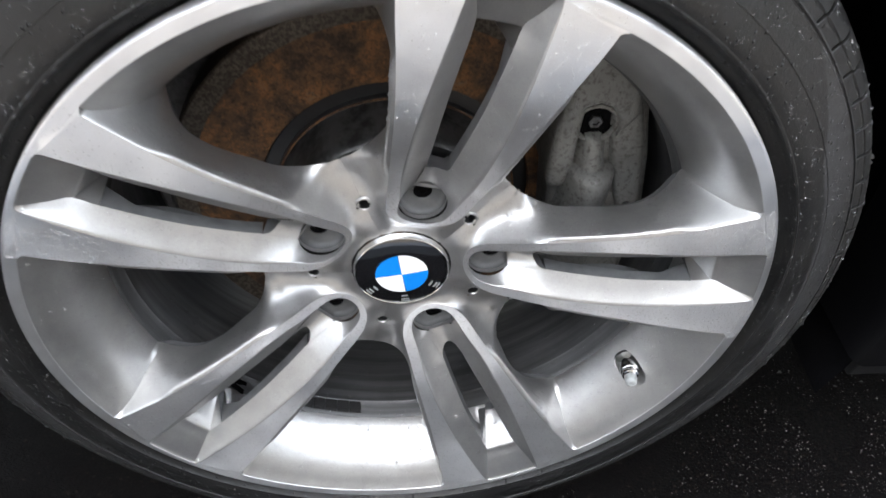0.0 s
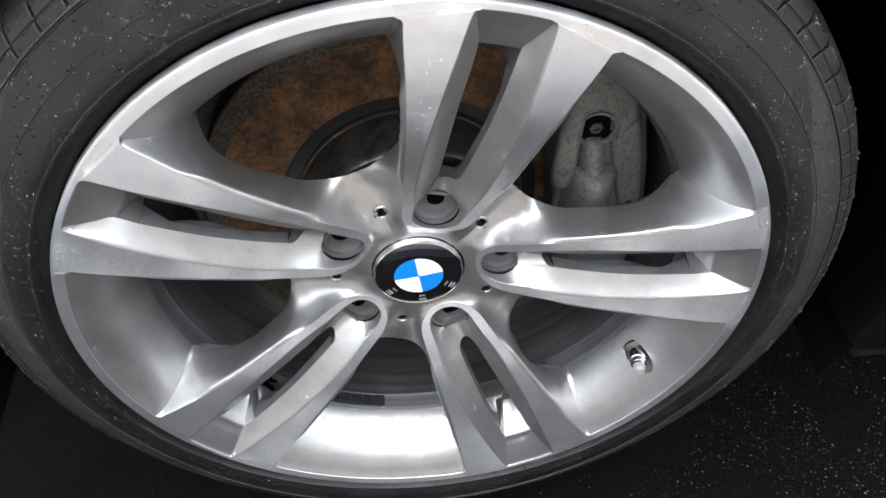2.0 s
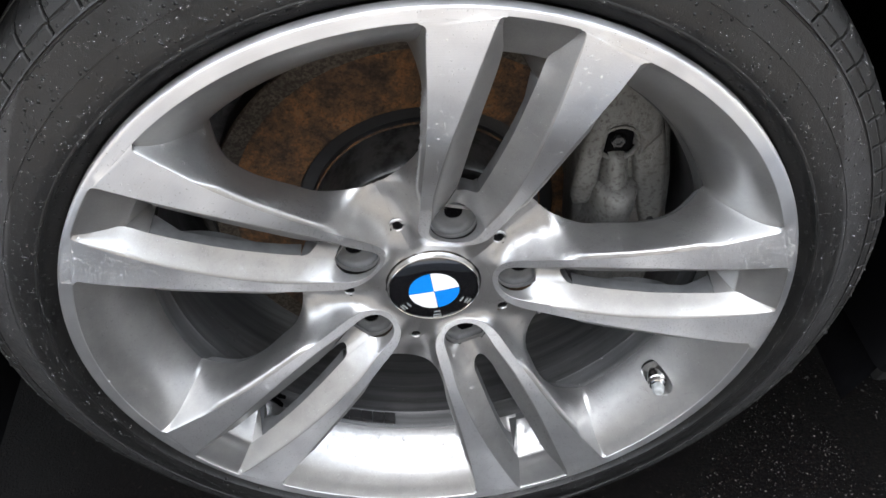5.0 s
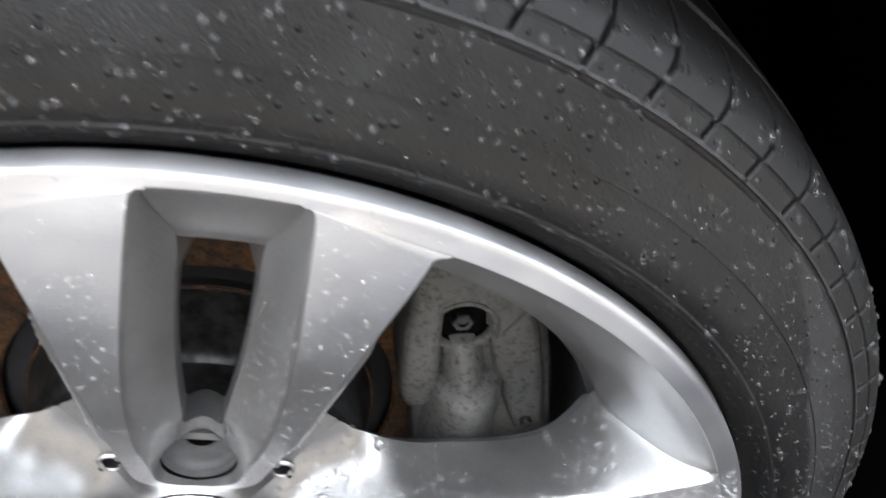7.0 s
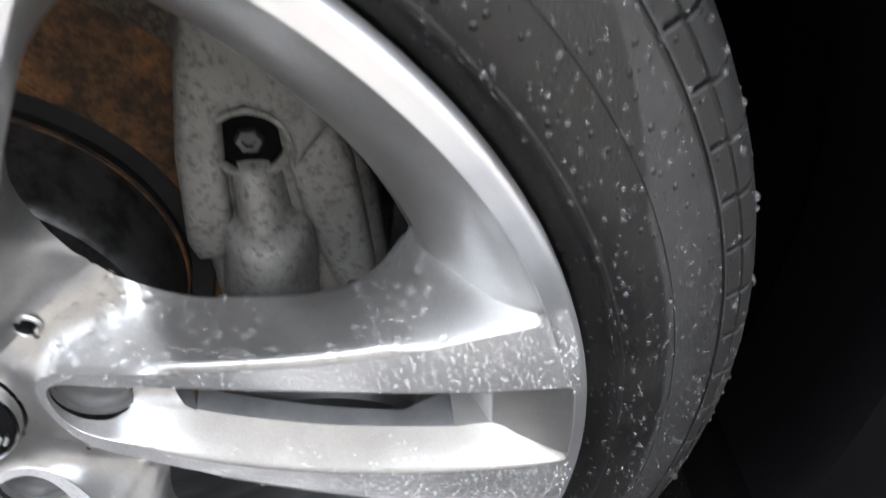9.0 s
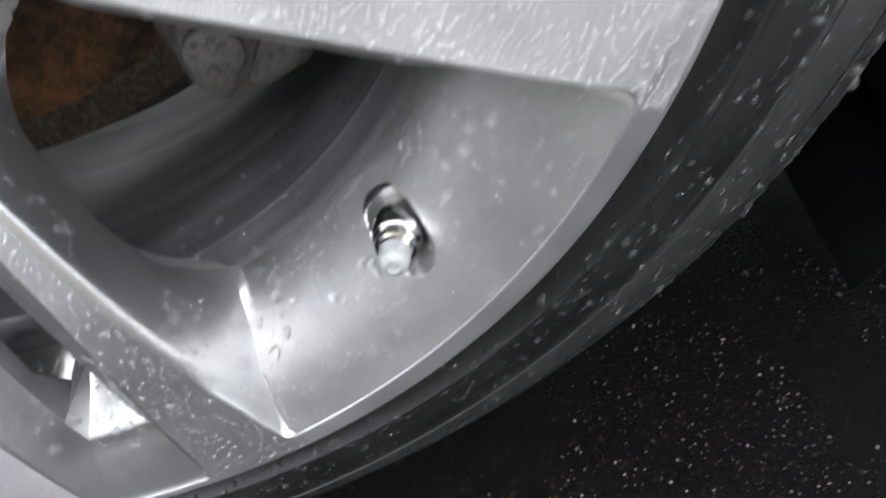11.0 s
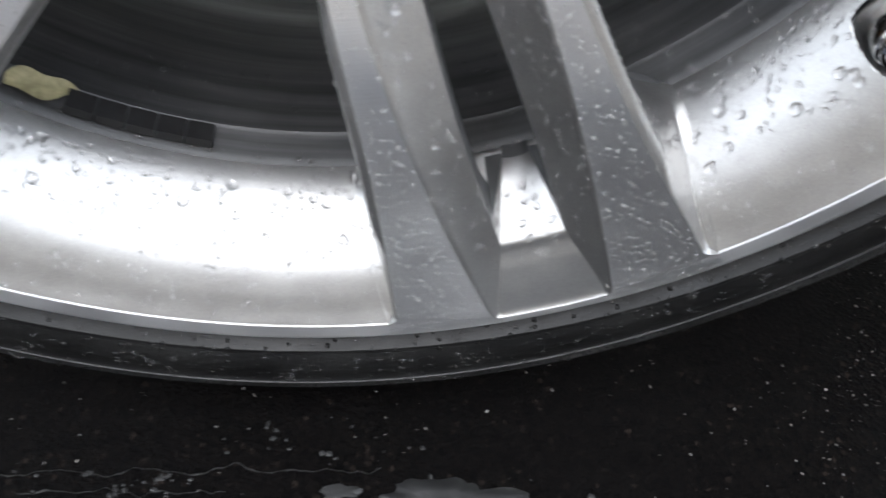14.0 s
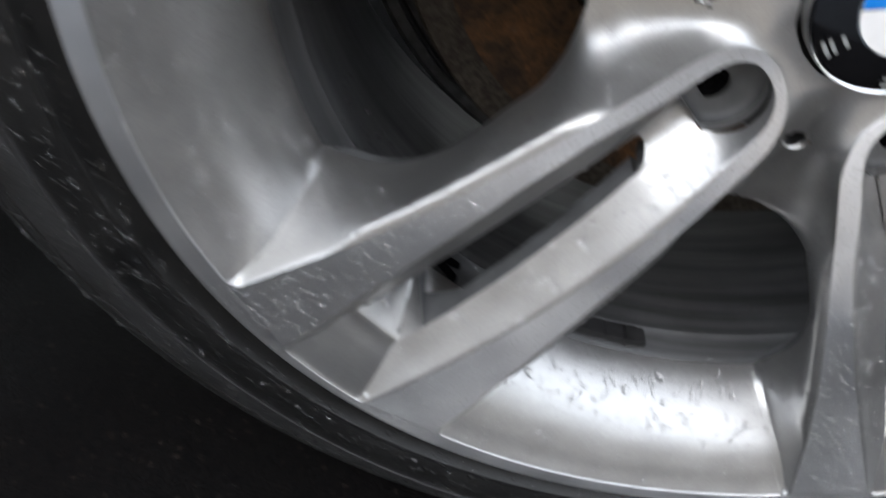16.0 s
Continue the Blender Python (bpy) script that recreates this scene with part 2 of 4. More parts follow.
CAPBLACK = simple("gloss_black_enamel", (0.006, 0.006, 0.007), 0.10, 0.0, 0.2, 60.0, 0.0, 1.0)
# darker and duller than the spoke paint, for the openings' inner walls
DULL = simple("dull_dark_grey", (0.085, 0.087, 0.090), 0.5, 0.1, 0.3, 60.0)
CHROME = simple("chrome", (0.80, 0.80, 0.80), 0.14, 1.0, 0.08, 200.0)
BLUE = simple("blue_enamel", (0.006, 0.20, 0.66), 0.22, 0.0, 0.06, 200.0, 0.0, 0.6)
WHITE = simple("white_enamel", (0.80, 0.80, 0.80), 0.22, 0.0, 0.03, 200.0, 0.0, 0.6)
PALECAP = simple("pale_grey_plastic", (0.25, 0.26, 0.26), 0.4, 0.0, 0.15, 300.0)
LINER = simple("black_arch_liner", (0.002, 0.002, 0.0024), 0.9, 0.0, 0.4, 60.0, 0.003)
LINER.node_tree.nodes["Principled BSDF"].inputs["Specular IOR Level"].default_value = 0.04
BODY = simple("dark_car_paint", (0.0015, 0.0015, 0.0018), 0.5, 0.0, 0.2, 20.0, 0.0, 0.0)
BODY.node_tree.nodes["Principled BSDF"].inputs["Specular IOR Level"].default_value = 0.12
LEAF = simple("dead_leaf", (0.42, 0.38, 0.22), 0.6, 0.0, 0.35, 260.0, 0.0008)
WEIGHT = simple("black_balance_weight", (0.016, 0.016, 0.017), 0.5, 0.0, 0.3, 150.0, 0.0005)
GRIT, gt, gb = material("pale_grit")
gb.inputs["Roughness"].default_value = 0.4
gt.links.new(ramp(gt, gt.nodes.new("ShaderNodeNewGeometry").outputs["Random Per Island"], [(0.0, (0.02, 0.019, 0.018)), (0.55, (0.07, 0.062, 0.056)), (0.85, (0.11, 0.10, 0.09)), (1.0, (0.27, 0.25, 0.235))]), gb.inputs["Base Color"])
SCUM = simple("drying_silt", (0.013, 0.013, 0.0132), 0.35, 0.0, 0.4, 60.0, 0.0015)
KERBSTONE = simple("blue_grey_stone", (0.23, 0.255, 0.295), 0.45, 0.0, 0.35, 140.0, 0.001)
CONCRETE = simple("pale_concrete", (0.40, 0.338, 0.27), 0.6, 0.0, 0.25, 30.0, 0.002)
RENDER = simple("brown_unseen_wall", (0.215, 0.19, 0.16), 0.8, 0.0, 0.3, 6.0, 0.004)
ROAD = asphalt()
WATER = clear_water()
# beads whitened to paint in sky glints, more on metal than on rubber
SPRAY = clear_water("glint_white_water", 0.85)
SPATTER = clear_water("faint_glint_water", 0.978)

# ---- building helpers ----
AXLE = Vector((0, 0, 0.311))
PHI = 12.22


def grid_mesh(name, rows, closed=False, smooth=35.0):
    """A mesh through rows of points; closed joins each row's end to its start."""
    k = len(rows[0])
    verts = [tuple(p) for r in rows for p in r]
    faces = []
    for i in range(len(rows) - 1):
        for j in range(k if closed else k - 1):
            a, b = i * k + j, i * k + (j + 1) % k
            faces.append((a, b, b + k, a + k))
    return finish(name, verts, faces, smooth)


def finish(name, verts, faces, smooth=35.0):
    d = bpy.data.meshes.new(name)
    d.from_pydata(verts, [], faces)
    d.validate()
    if smooth:
        d.polygons.foreach_set("use_smooth", [True] * len(d.polygons))
        d.set_sharp_from_angle(angle=radians(smooth))
    d.update()
    return d


def thing(name, at, label, category, group="", kind=""):
    e = new(name)
    e.empty_display_size = 0.02
    e.location = at
    return tagged(e, label, category, group, kind)


def part(name, data, mat, parent, label="", at=None):
    o = new(name, data)
    if not data.materials:
        data.materials.append(mat)
    o.parent = parent
    if at is not None:
        o.matrix_basis = at
    if label:
        tagged(o, label)
    return o


def sag(r, y, a):
    """Outward bulge of the loaded tyre: slight all round its sidewall, more beside the road."""
    if y > .06:
        return 0.0
    w = max(0.0, -math.cos(a) - 0.45) / 0.55
    f = max(0.0, min(1.0, (r - .258) / .02)) * max(0.0, min(1.0, (.33 - r) / .02))
    return -(.0016 + .0062 * w * w) * f


def lathe(name, profile, n=180, smooth=35.0, flat_at=None):
    """Turns a profile of (radius, depth) round the axle; flat_at clamps the lowest height, where rubber meets the road."""
    rows = []
    for r, y in profile:
        ring = []
        for i in range(n):
            a = 2 * math.pi * i / n
            z = r * math.cos(a)
            ring.append((r * math.sin(a), y + (sag(r, y, a) if flat_at is not None else 0), max(z, flat_at) if flat_at is not None else z))
        rows.append(ring)
    return grid_mesh(name, rows, True, smooth)


def dense(points, n):
    """n points along a smooth line through the given ones, evenly spread by knot."""
    p = np.array(points, float)
    s = np.linspace(0, len(p) - 1, n)
    out = []
    for q in s:
        i = min(int(q), len(p) - 2)
        f = q - i
        p0, p1, p2, p3 = p[max(i - 1, 0)], p[i], p[i + 1], p[min(i + 2, len(p) - 1)]
        out.append(0.5 * ((2 * p1) + (p2 - p0) * f + (2 * p0 - 5 * p1 + 4 * p2 - p3) * f**2 + (3 * p1 - p0 - 3 * p2 + p3) * f**3))
    return np.array(out)


def face_depth(r):
    """Depth of the turned spoke faces behind the lip: they sink towards the hub."""
    return 0.0402 * (max(0.0, 0.2413 - r) / 0.1963) ** 1.744


def box(name, size, bevel=0.0, segments=2):
    bm = bmesh.new()
    bmesh.ops.create_cube(bm, size=1.0)
    bmesh.ops.scale(bm, vec=size, verts=bm.verts)
    if bevel:
        bmesh.ops.bevel(bm, geom=bm.edges[:], offset=bevel, segments=segments, affect="EDGES", profile=0.6)
    return from_bm(name, bm)


def from_bm(name, bm, smooth=35.0):
    d = bpy.data.meshes.new(name)
    bm.to_mesh(d)
    bm.free()
    d.polygons.foreach_set("use_smooth", [True] * len(d.polygons))
    d.set_sharp_from_angle(angle=radians(smooth))
    return d


def turned(name, profile, n=32, smooth=35.0):
    """A small turned piece along its own z: profile of (radius, height)."""
    return grid_mesh(name, [[(r * math.cos(2 * math.pi * i / n), r * math.sin(2 * math.pi * i / n), z) for i in range(n)] for r, z in profile], True, smooth)


def tube(name, path, radius, n=10):
    """A round hose or bar along a path; radius may be a list."""
    pts = [Vector(p) for p in path]
    rows = []
    for i, p in enumerate(pts):
        d = (pts[min(i + 1, len(pts) - 1)] - pts[max(i - 1, 0)]).normalized()
        side = d.cross(Vector((0.13, 0.9, 0.41))).normalized()
        up = d.cross(side)
        r = radius[i] if isinstance(radius, (list, tuple)) else radius
        rows.append([p + r * (math.cos(2 * math.pi * k / n) * side + math.sin(2 * math.pi * k / n) * up) for k in range(n)])
    return grid_mesh(name, rows, True, 50)


# ---- ground ----
def ground_mesh():
    n = 40
    xs = [-40, -12, -4, -1.5] + [-0.7 + 1.7 * i / n for i in range(n + 1)] + [1.6, 4, 12, 40]
    ys = [-40, -12, -4, -1.2] + [-0.5 + 1.0 * i / 30 for i in range(31)] + [1.2, 4, 12, 40]
    rows = [[(x, y, 0.0) for x in xs] for y in ys]
    return grid_mesh("ground", rows)


ground = new("ground", ground_mesh())
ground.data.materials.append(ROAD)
tagged(ground, "wet black asphalt with scattered pale grit", "ground", kind="structure")

# unseen pavement, added as a pale warm ground for the faces to reflect
pavement = new("pavement", box("pavement", (30.0, 6.0, 0.12), 0.012, 2))
pavement.location = (0, -3.545, 0.058)
pavement.data.materials.append(CONCRETE)
tagged(pavement, "unseen pale concrete pavement, added for the wheel to reflect", "pavement", kind="structure")

# unseen kerb, its bluish tone added to cool the lower faces' reflections
kerb = new("kerb", box("kerb", (30.0, 0.14, 0.13), 0.014, 3))
kerb.location = (0, -0.470, 0.063)
kerb.data.materials.append(KERBSTONE)
tagged(kerb, "unseen blue-grey kerb, added to cool reflections in the lower faces", "kerb", kind="structure")

# unseen wall, added to cut off low sky and warm the wheel's reflections
wall = new("unseen_wall_south", box("unseen_wall_south", (40.0, 0.3, 3.4), 0.02, 2))
wall.location = (0, -3.6, 1.7)
wall.data.materials.append(RENDER)
tagged(wall, "unseen brown wall, added to block low sky and tint reflections", "wall", kind="structure")

# ---- wheel ----
# One 72 degree sector: u along the axis of a pair of spokes, v across it, y depth.
OUTER = [((.2288, .0622), (.2289, .0624, .0006)), ((.2270, .0578), (.2265, .0606, .0040)), ((.2220, .0565), (.2190, .0597, .0115)),
         ((.2100, .0538), (.2060, .0597, .0240)), ((.1980, .0508), (.1955, .0600, .0395)), ((.1900, .0488), (.1912, .0585, .0462)),
         ((.1800, .0465), (.1815, .0462, .0475)), ((.1700, .0443), (.1700, .0375, .0475)), ((.1550, .0412), (.1550, .0330, .0490)),
         ((.1400, .0385), (.1400, .0325, .0505)), ((.1250, .0360), (.1265, .0332, .0520)), ((.1100, .0335), (.1118, .0342, .0532)),
         ((.1000, .0318), (.0975, .0408, .0538)), ((.0900, .0301), (.0846, .0505, .0541)), ((.0820, .0287), (.0785, .0570, .0542)),
         ((.0730, .0272), (.0692, .0503, .0532)), ((.0650, .0258), (.0580, .0421, .0502)), ((.0580, .0238), (.0468, .0340, .0460)),
         ((.0510, .0195), (.0368, .0267, .0437)), ((.0465, .0135), (.0288, .0209, .0430)), ((.0440, .0070), (.0335, .0109, .0430)),
         ((.0430, .0000), (.0352, .0000, .0430))]
INNER = [((.2403, .0195), (.2404, .0193, .0004)), ((.2394, .0224), (.2386, .0203, .0017)), ((.2350, .0236), (.2325, .0190, .0046)),
         ((.2250, .0243), (.2235, .0157, .0090)), ((.2130, .0249), (.2140, .0124, .0136)), ((.2000, .0255), (.2000, .0119, .0141)),
         ((.1850, .0261), (.1850, .0118, .0160)), ((.1700, .0265), (.1700, .0116, .0183)), ((.1550, .0267), (.1550, .0111, .0208)),
         ((.1400, .0265), (.1400, .0103, .0240)), ((.1250, .0259), (.1250, .0093, .0275)), ((.1100, .0249), (.1110, .0083, .0312)),
         ((.1000, .0239), (.1010, .0077, .0345)), ((.0920, .0227), (.0940, .0079, .0375)), ((.0850, .0213), (.0850, .0087, .0402)),
         ((.0780, .0199), (.0751, .0097, .0430)), ((.0710, .0187), (.0705, .0136, .0420)), ((.0640, .0178), (.0635, .0158, .0410)),
         ((.0570, .0162), (.0560, .0144, .0415)), ((.0515, .0128), (.0515, .0113, .0420)), ((.0480, .0068), (.0480, .0060, .0425)),
         ((.0470, .0000), (.0467, .0000, .0425))]
COLS = 148
WIN_END, POCKET_END, SLOT_END, BORE_FROM = 14, 4, 12.0, 15
E_LINE, G_LINE = dense([o[0] for o in OUTER], COLS), dense([o[1] for o in OUTER], COLS)
I_LINE, S_LINE = dense([o[0] for o in INNER], COLS), dense([o[1] for o in INNER], COLS)


DISH = [(.2374, .0006), (.2362, .0016), (.2330, .0043), (.2270, .0090), (.2205, .0152), (.2140, .0235), (.2089, .0316), (.2056, .0378), (.2036, .0424), (.2024, .0460), (.2016, .0490), (.2012, .0508)]


def dish_depth(r):
    return float(np.interp(r, [p[0] for p in DISH[::-1]], [p[1] for p in DISH[::-1]]))


def col(knot):
    return round(knot * (COLS - 1) / 21)


def flank_rows(edge, foot, shapes, s):
    rows = []
    for step in range(len(shapes[0])):
        row = []
        for i, ((eu, ev), (gu, gv, gy)) in enumerate(zip(edge, foot)):
            if len(shapes) == 1:
                (f, g), out = shapes[0][step], 0
            else:
                k = 21 * i / (COLS - 1)
                if k < 7:
                    a, b, w = 0, 1, min(1, max(0, (k - 4.5) / 2.0))
                else:
                    a, b, w = 1, 2, min(1, max(0, (k - 11.0) / 3.0))
                w = w * w * (3 - 2 * w)
                f = shapes[a][step][0] * (1 - w) + shapes[b][step][0] * w
                g = shapes[a][step][1] * (1 - w) + shapes[b][step][1] * w
                out = FILLET * (shapes[a][step][2] * (1 - w) + shapes[b][step][2] * w)
            ey = face_depth(math.hypot(eu, ev))
            row.append((eu + (gu - eu) * f, ey + (gy - ey) * g, s * (ev + (gv - ev) * f + out)))
        rows.append(row)
    return rows


OUTER_SHAPE = ([(0, 0, 0), (.035, .008, 0), (.07, .028, 0), (.12, .07, 0), (.20, .15, 0), (.30, .29, 0), (.41, .44, 0), (.51, .58, 0), (.61, .71, 0), (.72, .835, 0), (.86, .95, 0), (1.06, 1.09, 0)],
               [(0, 0, 0), (0, .008, .5), (0, .022, .8), (0, .048, .98), (.02, .085, 1), (.06, .15, .97), (.15, .25, .85), (.26, .37, .7), (.42, .52, .5), (.60, .68, .3), (.80, .84, .15), (1, 1, 0)],
               [(0, 0, 0), (.008, .07, 0), (.03, .16, 0), (.07, .28, 0), (.12, .41, 0), (.18, .54, 0), (.26, .67, 0), (.36, .78, 0), (.48, .865, 0), (.63, .93, 0), (.81, .98, 0), (1, 1, 0)])
FILLET = .0036
INNER_SHAPE = [(0, 0), (.05, .012), (.09, .035), (.13, .075), (.18, .135), (.25, .22), (.36, .35), (.50, .51), (.66, .68), (.82, .84), (1, 1.02)]


def to_wheel(rows):
    """Sector rows (u, y, v) to wheel space: x across, y depth, z along the pair's axis."""
    return [[(v, y, u) for u, y, v in r] for r in rows]


def merged(name, grids, smooth=40.0, holes=()):
    verts, faces = [], []
    for rows in grids:
        k, base = len(rows[0]), len(verts)
        verts += [tuple(p) for r in rows for p in r]
        for i in range(len(rows) - 1):
            for j in range(k - 1):
                a = base + i * k + j
                faces.append((a, a + 1, a + 1 + k, a + k))
    bm = bmesh.new()
    vs = [bm.verts.new(v) for v in verts]
    for f in faces:
        q = [vs[i] for i in f]
        if len(set(q)) == 4:
            bm.faces.new(q)
    bmesh.ops.remove_doubles(bm, verts=bm.verts, dist=0.00004)
    if holes:
        gone = [f for f in bm.faces if any(f.calc_center_median()[1] < .056 and math.hypot(f.calc_center_median()[0] - x, f.calc_center_median()[2] - z) < .0044 for x, z in holes)]
        bmesh.ops.delete(bm, geom=gone, context="FACES")
    bmesh.ops.recalc_face_normals(bm, faces=bm.faces)
    return from_bm(name, bm, smooth)


def spoke_body():
    grids, under = [], []
    for s in (1, -1):
        out = flank_rows(E_LINE, G_LINE, OUTER_SHAPE, s)
        grids.append(out)
        # hollow fillet where the flank runs out into the dish
        fillet = [[], [], []]
        for i in range(col(.3), col(5.3) + 1):
            k = 21 * i / (COLS - 1)
            w = min(1, k / 1.6) * min(1, (5.8 - k) / 1.6)
            gu, gv, gy = G_LINE[i]
            foot = Vector((gu, dish_depth(math.hypot(gu, gv)) - .0001, s * gv))
            vb, ub = gv + .0024 * w + .0002, gu + .0004
            low = Vector((ub, dish_depth(math.hypot(ub, vb)) - .0002, s * vb))
            high = Vector(out[-2][i]) - Vector((0, .0001, 0))
            for row, p in zip(fillet, (high, high * .32 + low * .32 + foot * .36, low)):
                row.append(tuple(p))
        grids.append(fillet)
        w = col(WIN_END) + 1
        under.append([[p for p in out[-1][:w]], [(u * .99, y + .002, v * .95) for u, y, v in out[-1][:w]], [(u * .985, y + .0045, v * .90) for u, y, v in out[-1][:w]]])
        inn = flank_rows(I_LINE, S_LINE, (INNER_SHAPE,), s)
        grids.append(inn)
        a, b = col(4.85), col(SLOT_END) + 1
        edge = inn[-1][a:b]
        # short inner wall, rounded bottom edge, then the arm's back across to the outer foot
        back = [(gu, gy + .0004, s * gv * .985) for gu, gv, gy in G_LINE[a:b]]
        low = [(u, y + .0065 + .004 * i / len(edge) + .012 * max(0, 1 - 5 * i / len(edge)), v - s * .0005) for i, (u, y, v) in enumerate(edge)]
        turn = [(u + (g[0] - u) * .10, y + .0012, v + (g[2] - v) * .10) for (u, y, v), g in zip(low, back)]
        under.append([edge, [(u, y + .0018, v - s * .0004) for u, y, v in edge], low, turn, back])
    # pocket's outer end: shallow panel, then a steep wall
    panel = []
    for u, v, y in S_LINE[:col(POCKET_END) + 1]:
        r, a = math.hypot(u, v), math.atan2(v, u)
        panel.append([(r * math.cos(a * q), y * 1.0 + .0003, r * math.sin(a * q)) for q in np.linspace(-1, 1, 17)])
    last = panel[-1]
    ramp_rows = [last]
    for du, dy, w in ((.0005, .0004, 1.0), (.0014, .0016, .985), (.0045, .0082, .84), (.0078, .0150, .70), (.0106, .0212, .57), (.0130, .0268, .46), (.0138, .0295, .42), (.0140, .0330, .40), (.0138, .036, .40)):
        ramp_rows.append([(u - du - (.0016 * (v / .017) ** 2 if w < .6 else 0), y + dy, v * w) for u, y, v in last])
    grids.append(panel)
    grids.append(ramp_rows[:8])
    under.append(ramp_rows[7:])
    # the arms' inner flanks run on, leaning inwards, down to the ramp
    foot_u, foot_v, foot_y = S_LINE[:, 0][::-1], S_LINE[:, 1][::-1], S_LINE[:, 2][::-1]
    for s, side in ((1, -1), (-1, 0)):
        rows = [[], [], []]
        for r in ramp_rows[:8]:
            u, y, v = r[side]
            fv, fy = s * float(np.interp(u, foot_u, foot_v)), float(np.interp(u, foot_u, foot_y))
            for q, row in zip((0, .5, 1), rows):
                row.append((u, fy + (y - fy) * q, fv + (v - fv) * q))
        grids.append(rows)
        under.append([[rows[0][-1], rows[1][-1], rows[2][-1]], [(u, max(y, .046), v) for u, y, v in (rows[0][-1], rows[1][-1], rows[2][-1])]])
    # bridge between the slot and the bolt bore
    us, vs, ys = S_LINE[col(SLOT_END)]
    ub, vb, yb = S_LINE[col(BORE_FROM)]
    bridge = []
    for q in np.linspace(0, 1, 9):
        row = []
        for c in np.linspace(-1, 1, 15):
            top = us - .0082 * (1 - c * c) ** 0.5
            low = ub + .0004 * (1 - c * c)
            row.append((top + (low - top) * q, ys + (yb - ys) * q + (.0085 * (1 - q) + .0062 * q) * (1 - c * c) - .0005, c * (vs + (vb - vs) * q)))
        bridge.append(row)
    grids.append(bridge)
    under.append([bridge[0], [(u - .0004, y + .003, v) for u, y, v in bridge[0]], [(u - .003, y + .016, v * 1.05) for u, y, v in bridge[0]]])
    # bolt bore
    ring = []
    for q in np.linspace(0, 2 * math.pi, 49):
        ring.append((min(.0748, .0625 - .0158 * math.cos(q)), .0158 * math.sin(q)))
    bore = [[(u, .0405, v) for u, v in ring]]
    for shrink, y in ((1.0, .0440), (.988, .0472), (.96, .0494), (.90, .0507), (.80, .0514), (.42, .0516), (.40, .0522), (.39, .0560), (.0, .0564)):
        bore.append([(.0625 + (u - .0625) * shrink + .0034 * (1 - shrink), y, v * shrink) for u, v in ring])
    grids.append(bore[1:3])
    under.append(bore[2:])
    drilled = [(s * .0615 * math.sin(radians(36)), .0615 * math.cos(radians(36))) for s in (1, -1)]
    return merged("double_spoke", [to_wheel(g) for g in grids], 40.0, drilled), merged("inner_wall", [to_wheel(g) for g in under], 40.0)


def spoke_face():
    """The turned face of a pair: a band from the lip down one arm, round the bolt bore and up the other."""
    grids = []
    for s in (1, -1):
        rows = []
        for q in np.linspace(0, 1, 9):
            row = []
            for (eu, ev), (iu, iv) in zip(E_LINE, I_LINE):
                u, v = eu + (iu - eu) * q, ev + (iv - ev) * q
                row.append((u, face_depth(math.hypot(u, v)), s * v))
            u, y, v = row[0]
            r = math.hypot(u, v)
            for i in range(7):  # the face runs out level with the lip
                row[i] = (row[i][0], row[i][1] + .00027 * (1 - i / 7), row[i][2])
            row.insert(0, (u * .2440 / r, .00027, v * .2440 / r))
            rows.append(row)
        grids.append(rows)
    return merged("machined_face", [to_wheel(g) for g in grids])


wheel = thing("alloy_wheel", AXLE, "five double-spoke alloy wheel, grey paint with machined silver faces, wet", "wheel")
(BODY_MESH, WALL_MESH), FACE_MESH = spoke_body(), spoke_face()
BOLT = turned("wheel_bolt", [(.0, .0012), (.0024, .0010), (.0026, -.0002), (.0046, -.0002), (.0050, .0004), (.0066, .0006)], 24, 20)
spokes = []
DIMPLE = turned("blind_hole", [(.0062, .0012), (.0055, .0001), (.0047, .0000), (.0042, .0004), (.0039, .0012)], 28)
# core of the blind hole, its deep shade painted in as black
DRILLING = turned("hole_core", [(.0040, .0008), (.0038, .0016), (.0035, .0080), (.0, .0082)], 28)
for k in range(5):
    sp = part("double_spoke", BODY_MESH, PAINT, wheel, "grey metallic painted pair of spokes", pose(0, 0, 0, 0, PHI + 72 * k, 0))
    part("machined_face", FACE_MESH, FACE, sp, "bare machined aluminium face")
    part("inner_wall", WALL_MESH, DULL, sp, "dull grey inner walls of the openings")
    part("wheel_bolt", BOLT, LINER, sp, "black wheel bolt", pose(0, .0518, .0645, -90, 0, 0))
    part("blind_hole", DIMPLE, PAINT, sp, "", pose(.0615 * math.sin(radians(36)), .0466, .0615 * math.cos(radians(36)), -90, 0, 0))
    part("hole_core", DRILLING, BLACK, sp, "inside of the drilled hole, coloured black for its shade", pose(.0615 * math.sin(radians(36)), .0466, .0615 * math.cos(radians(36)), -90, 0, 0))
    spokes.append(sp)


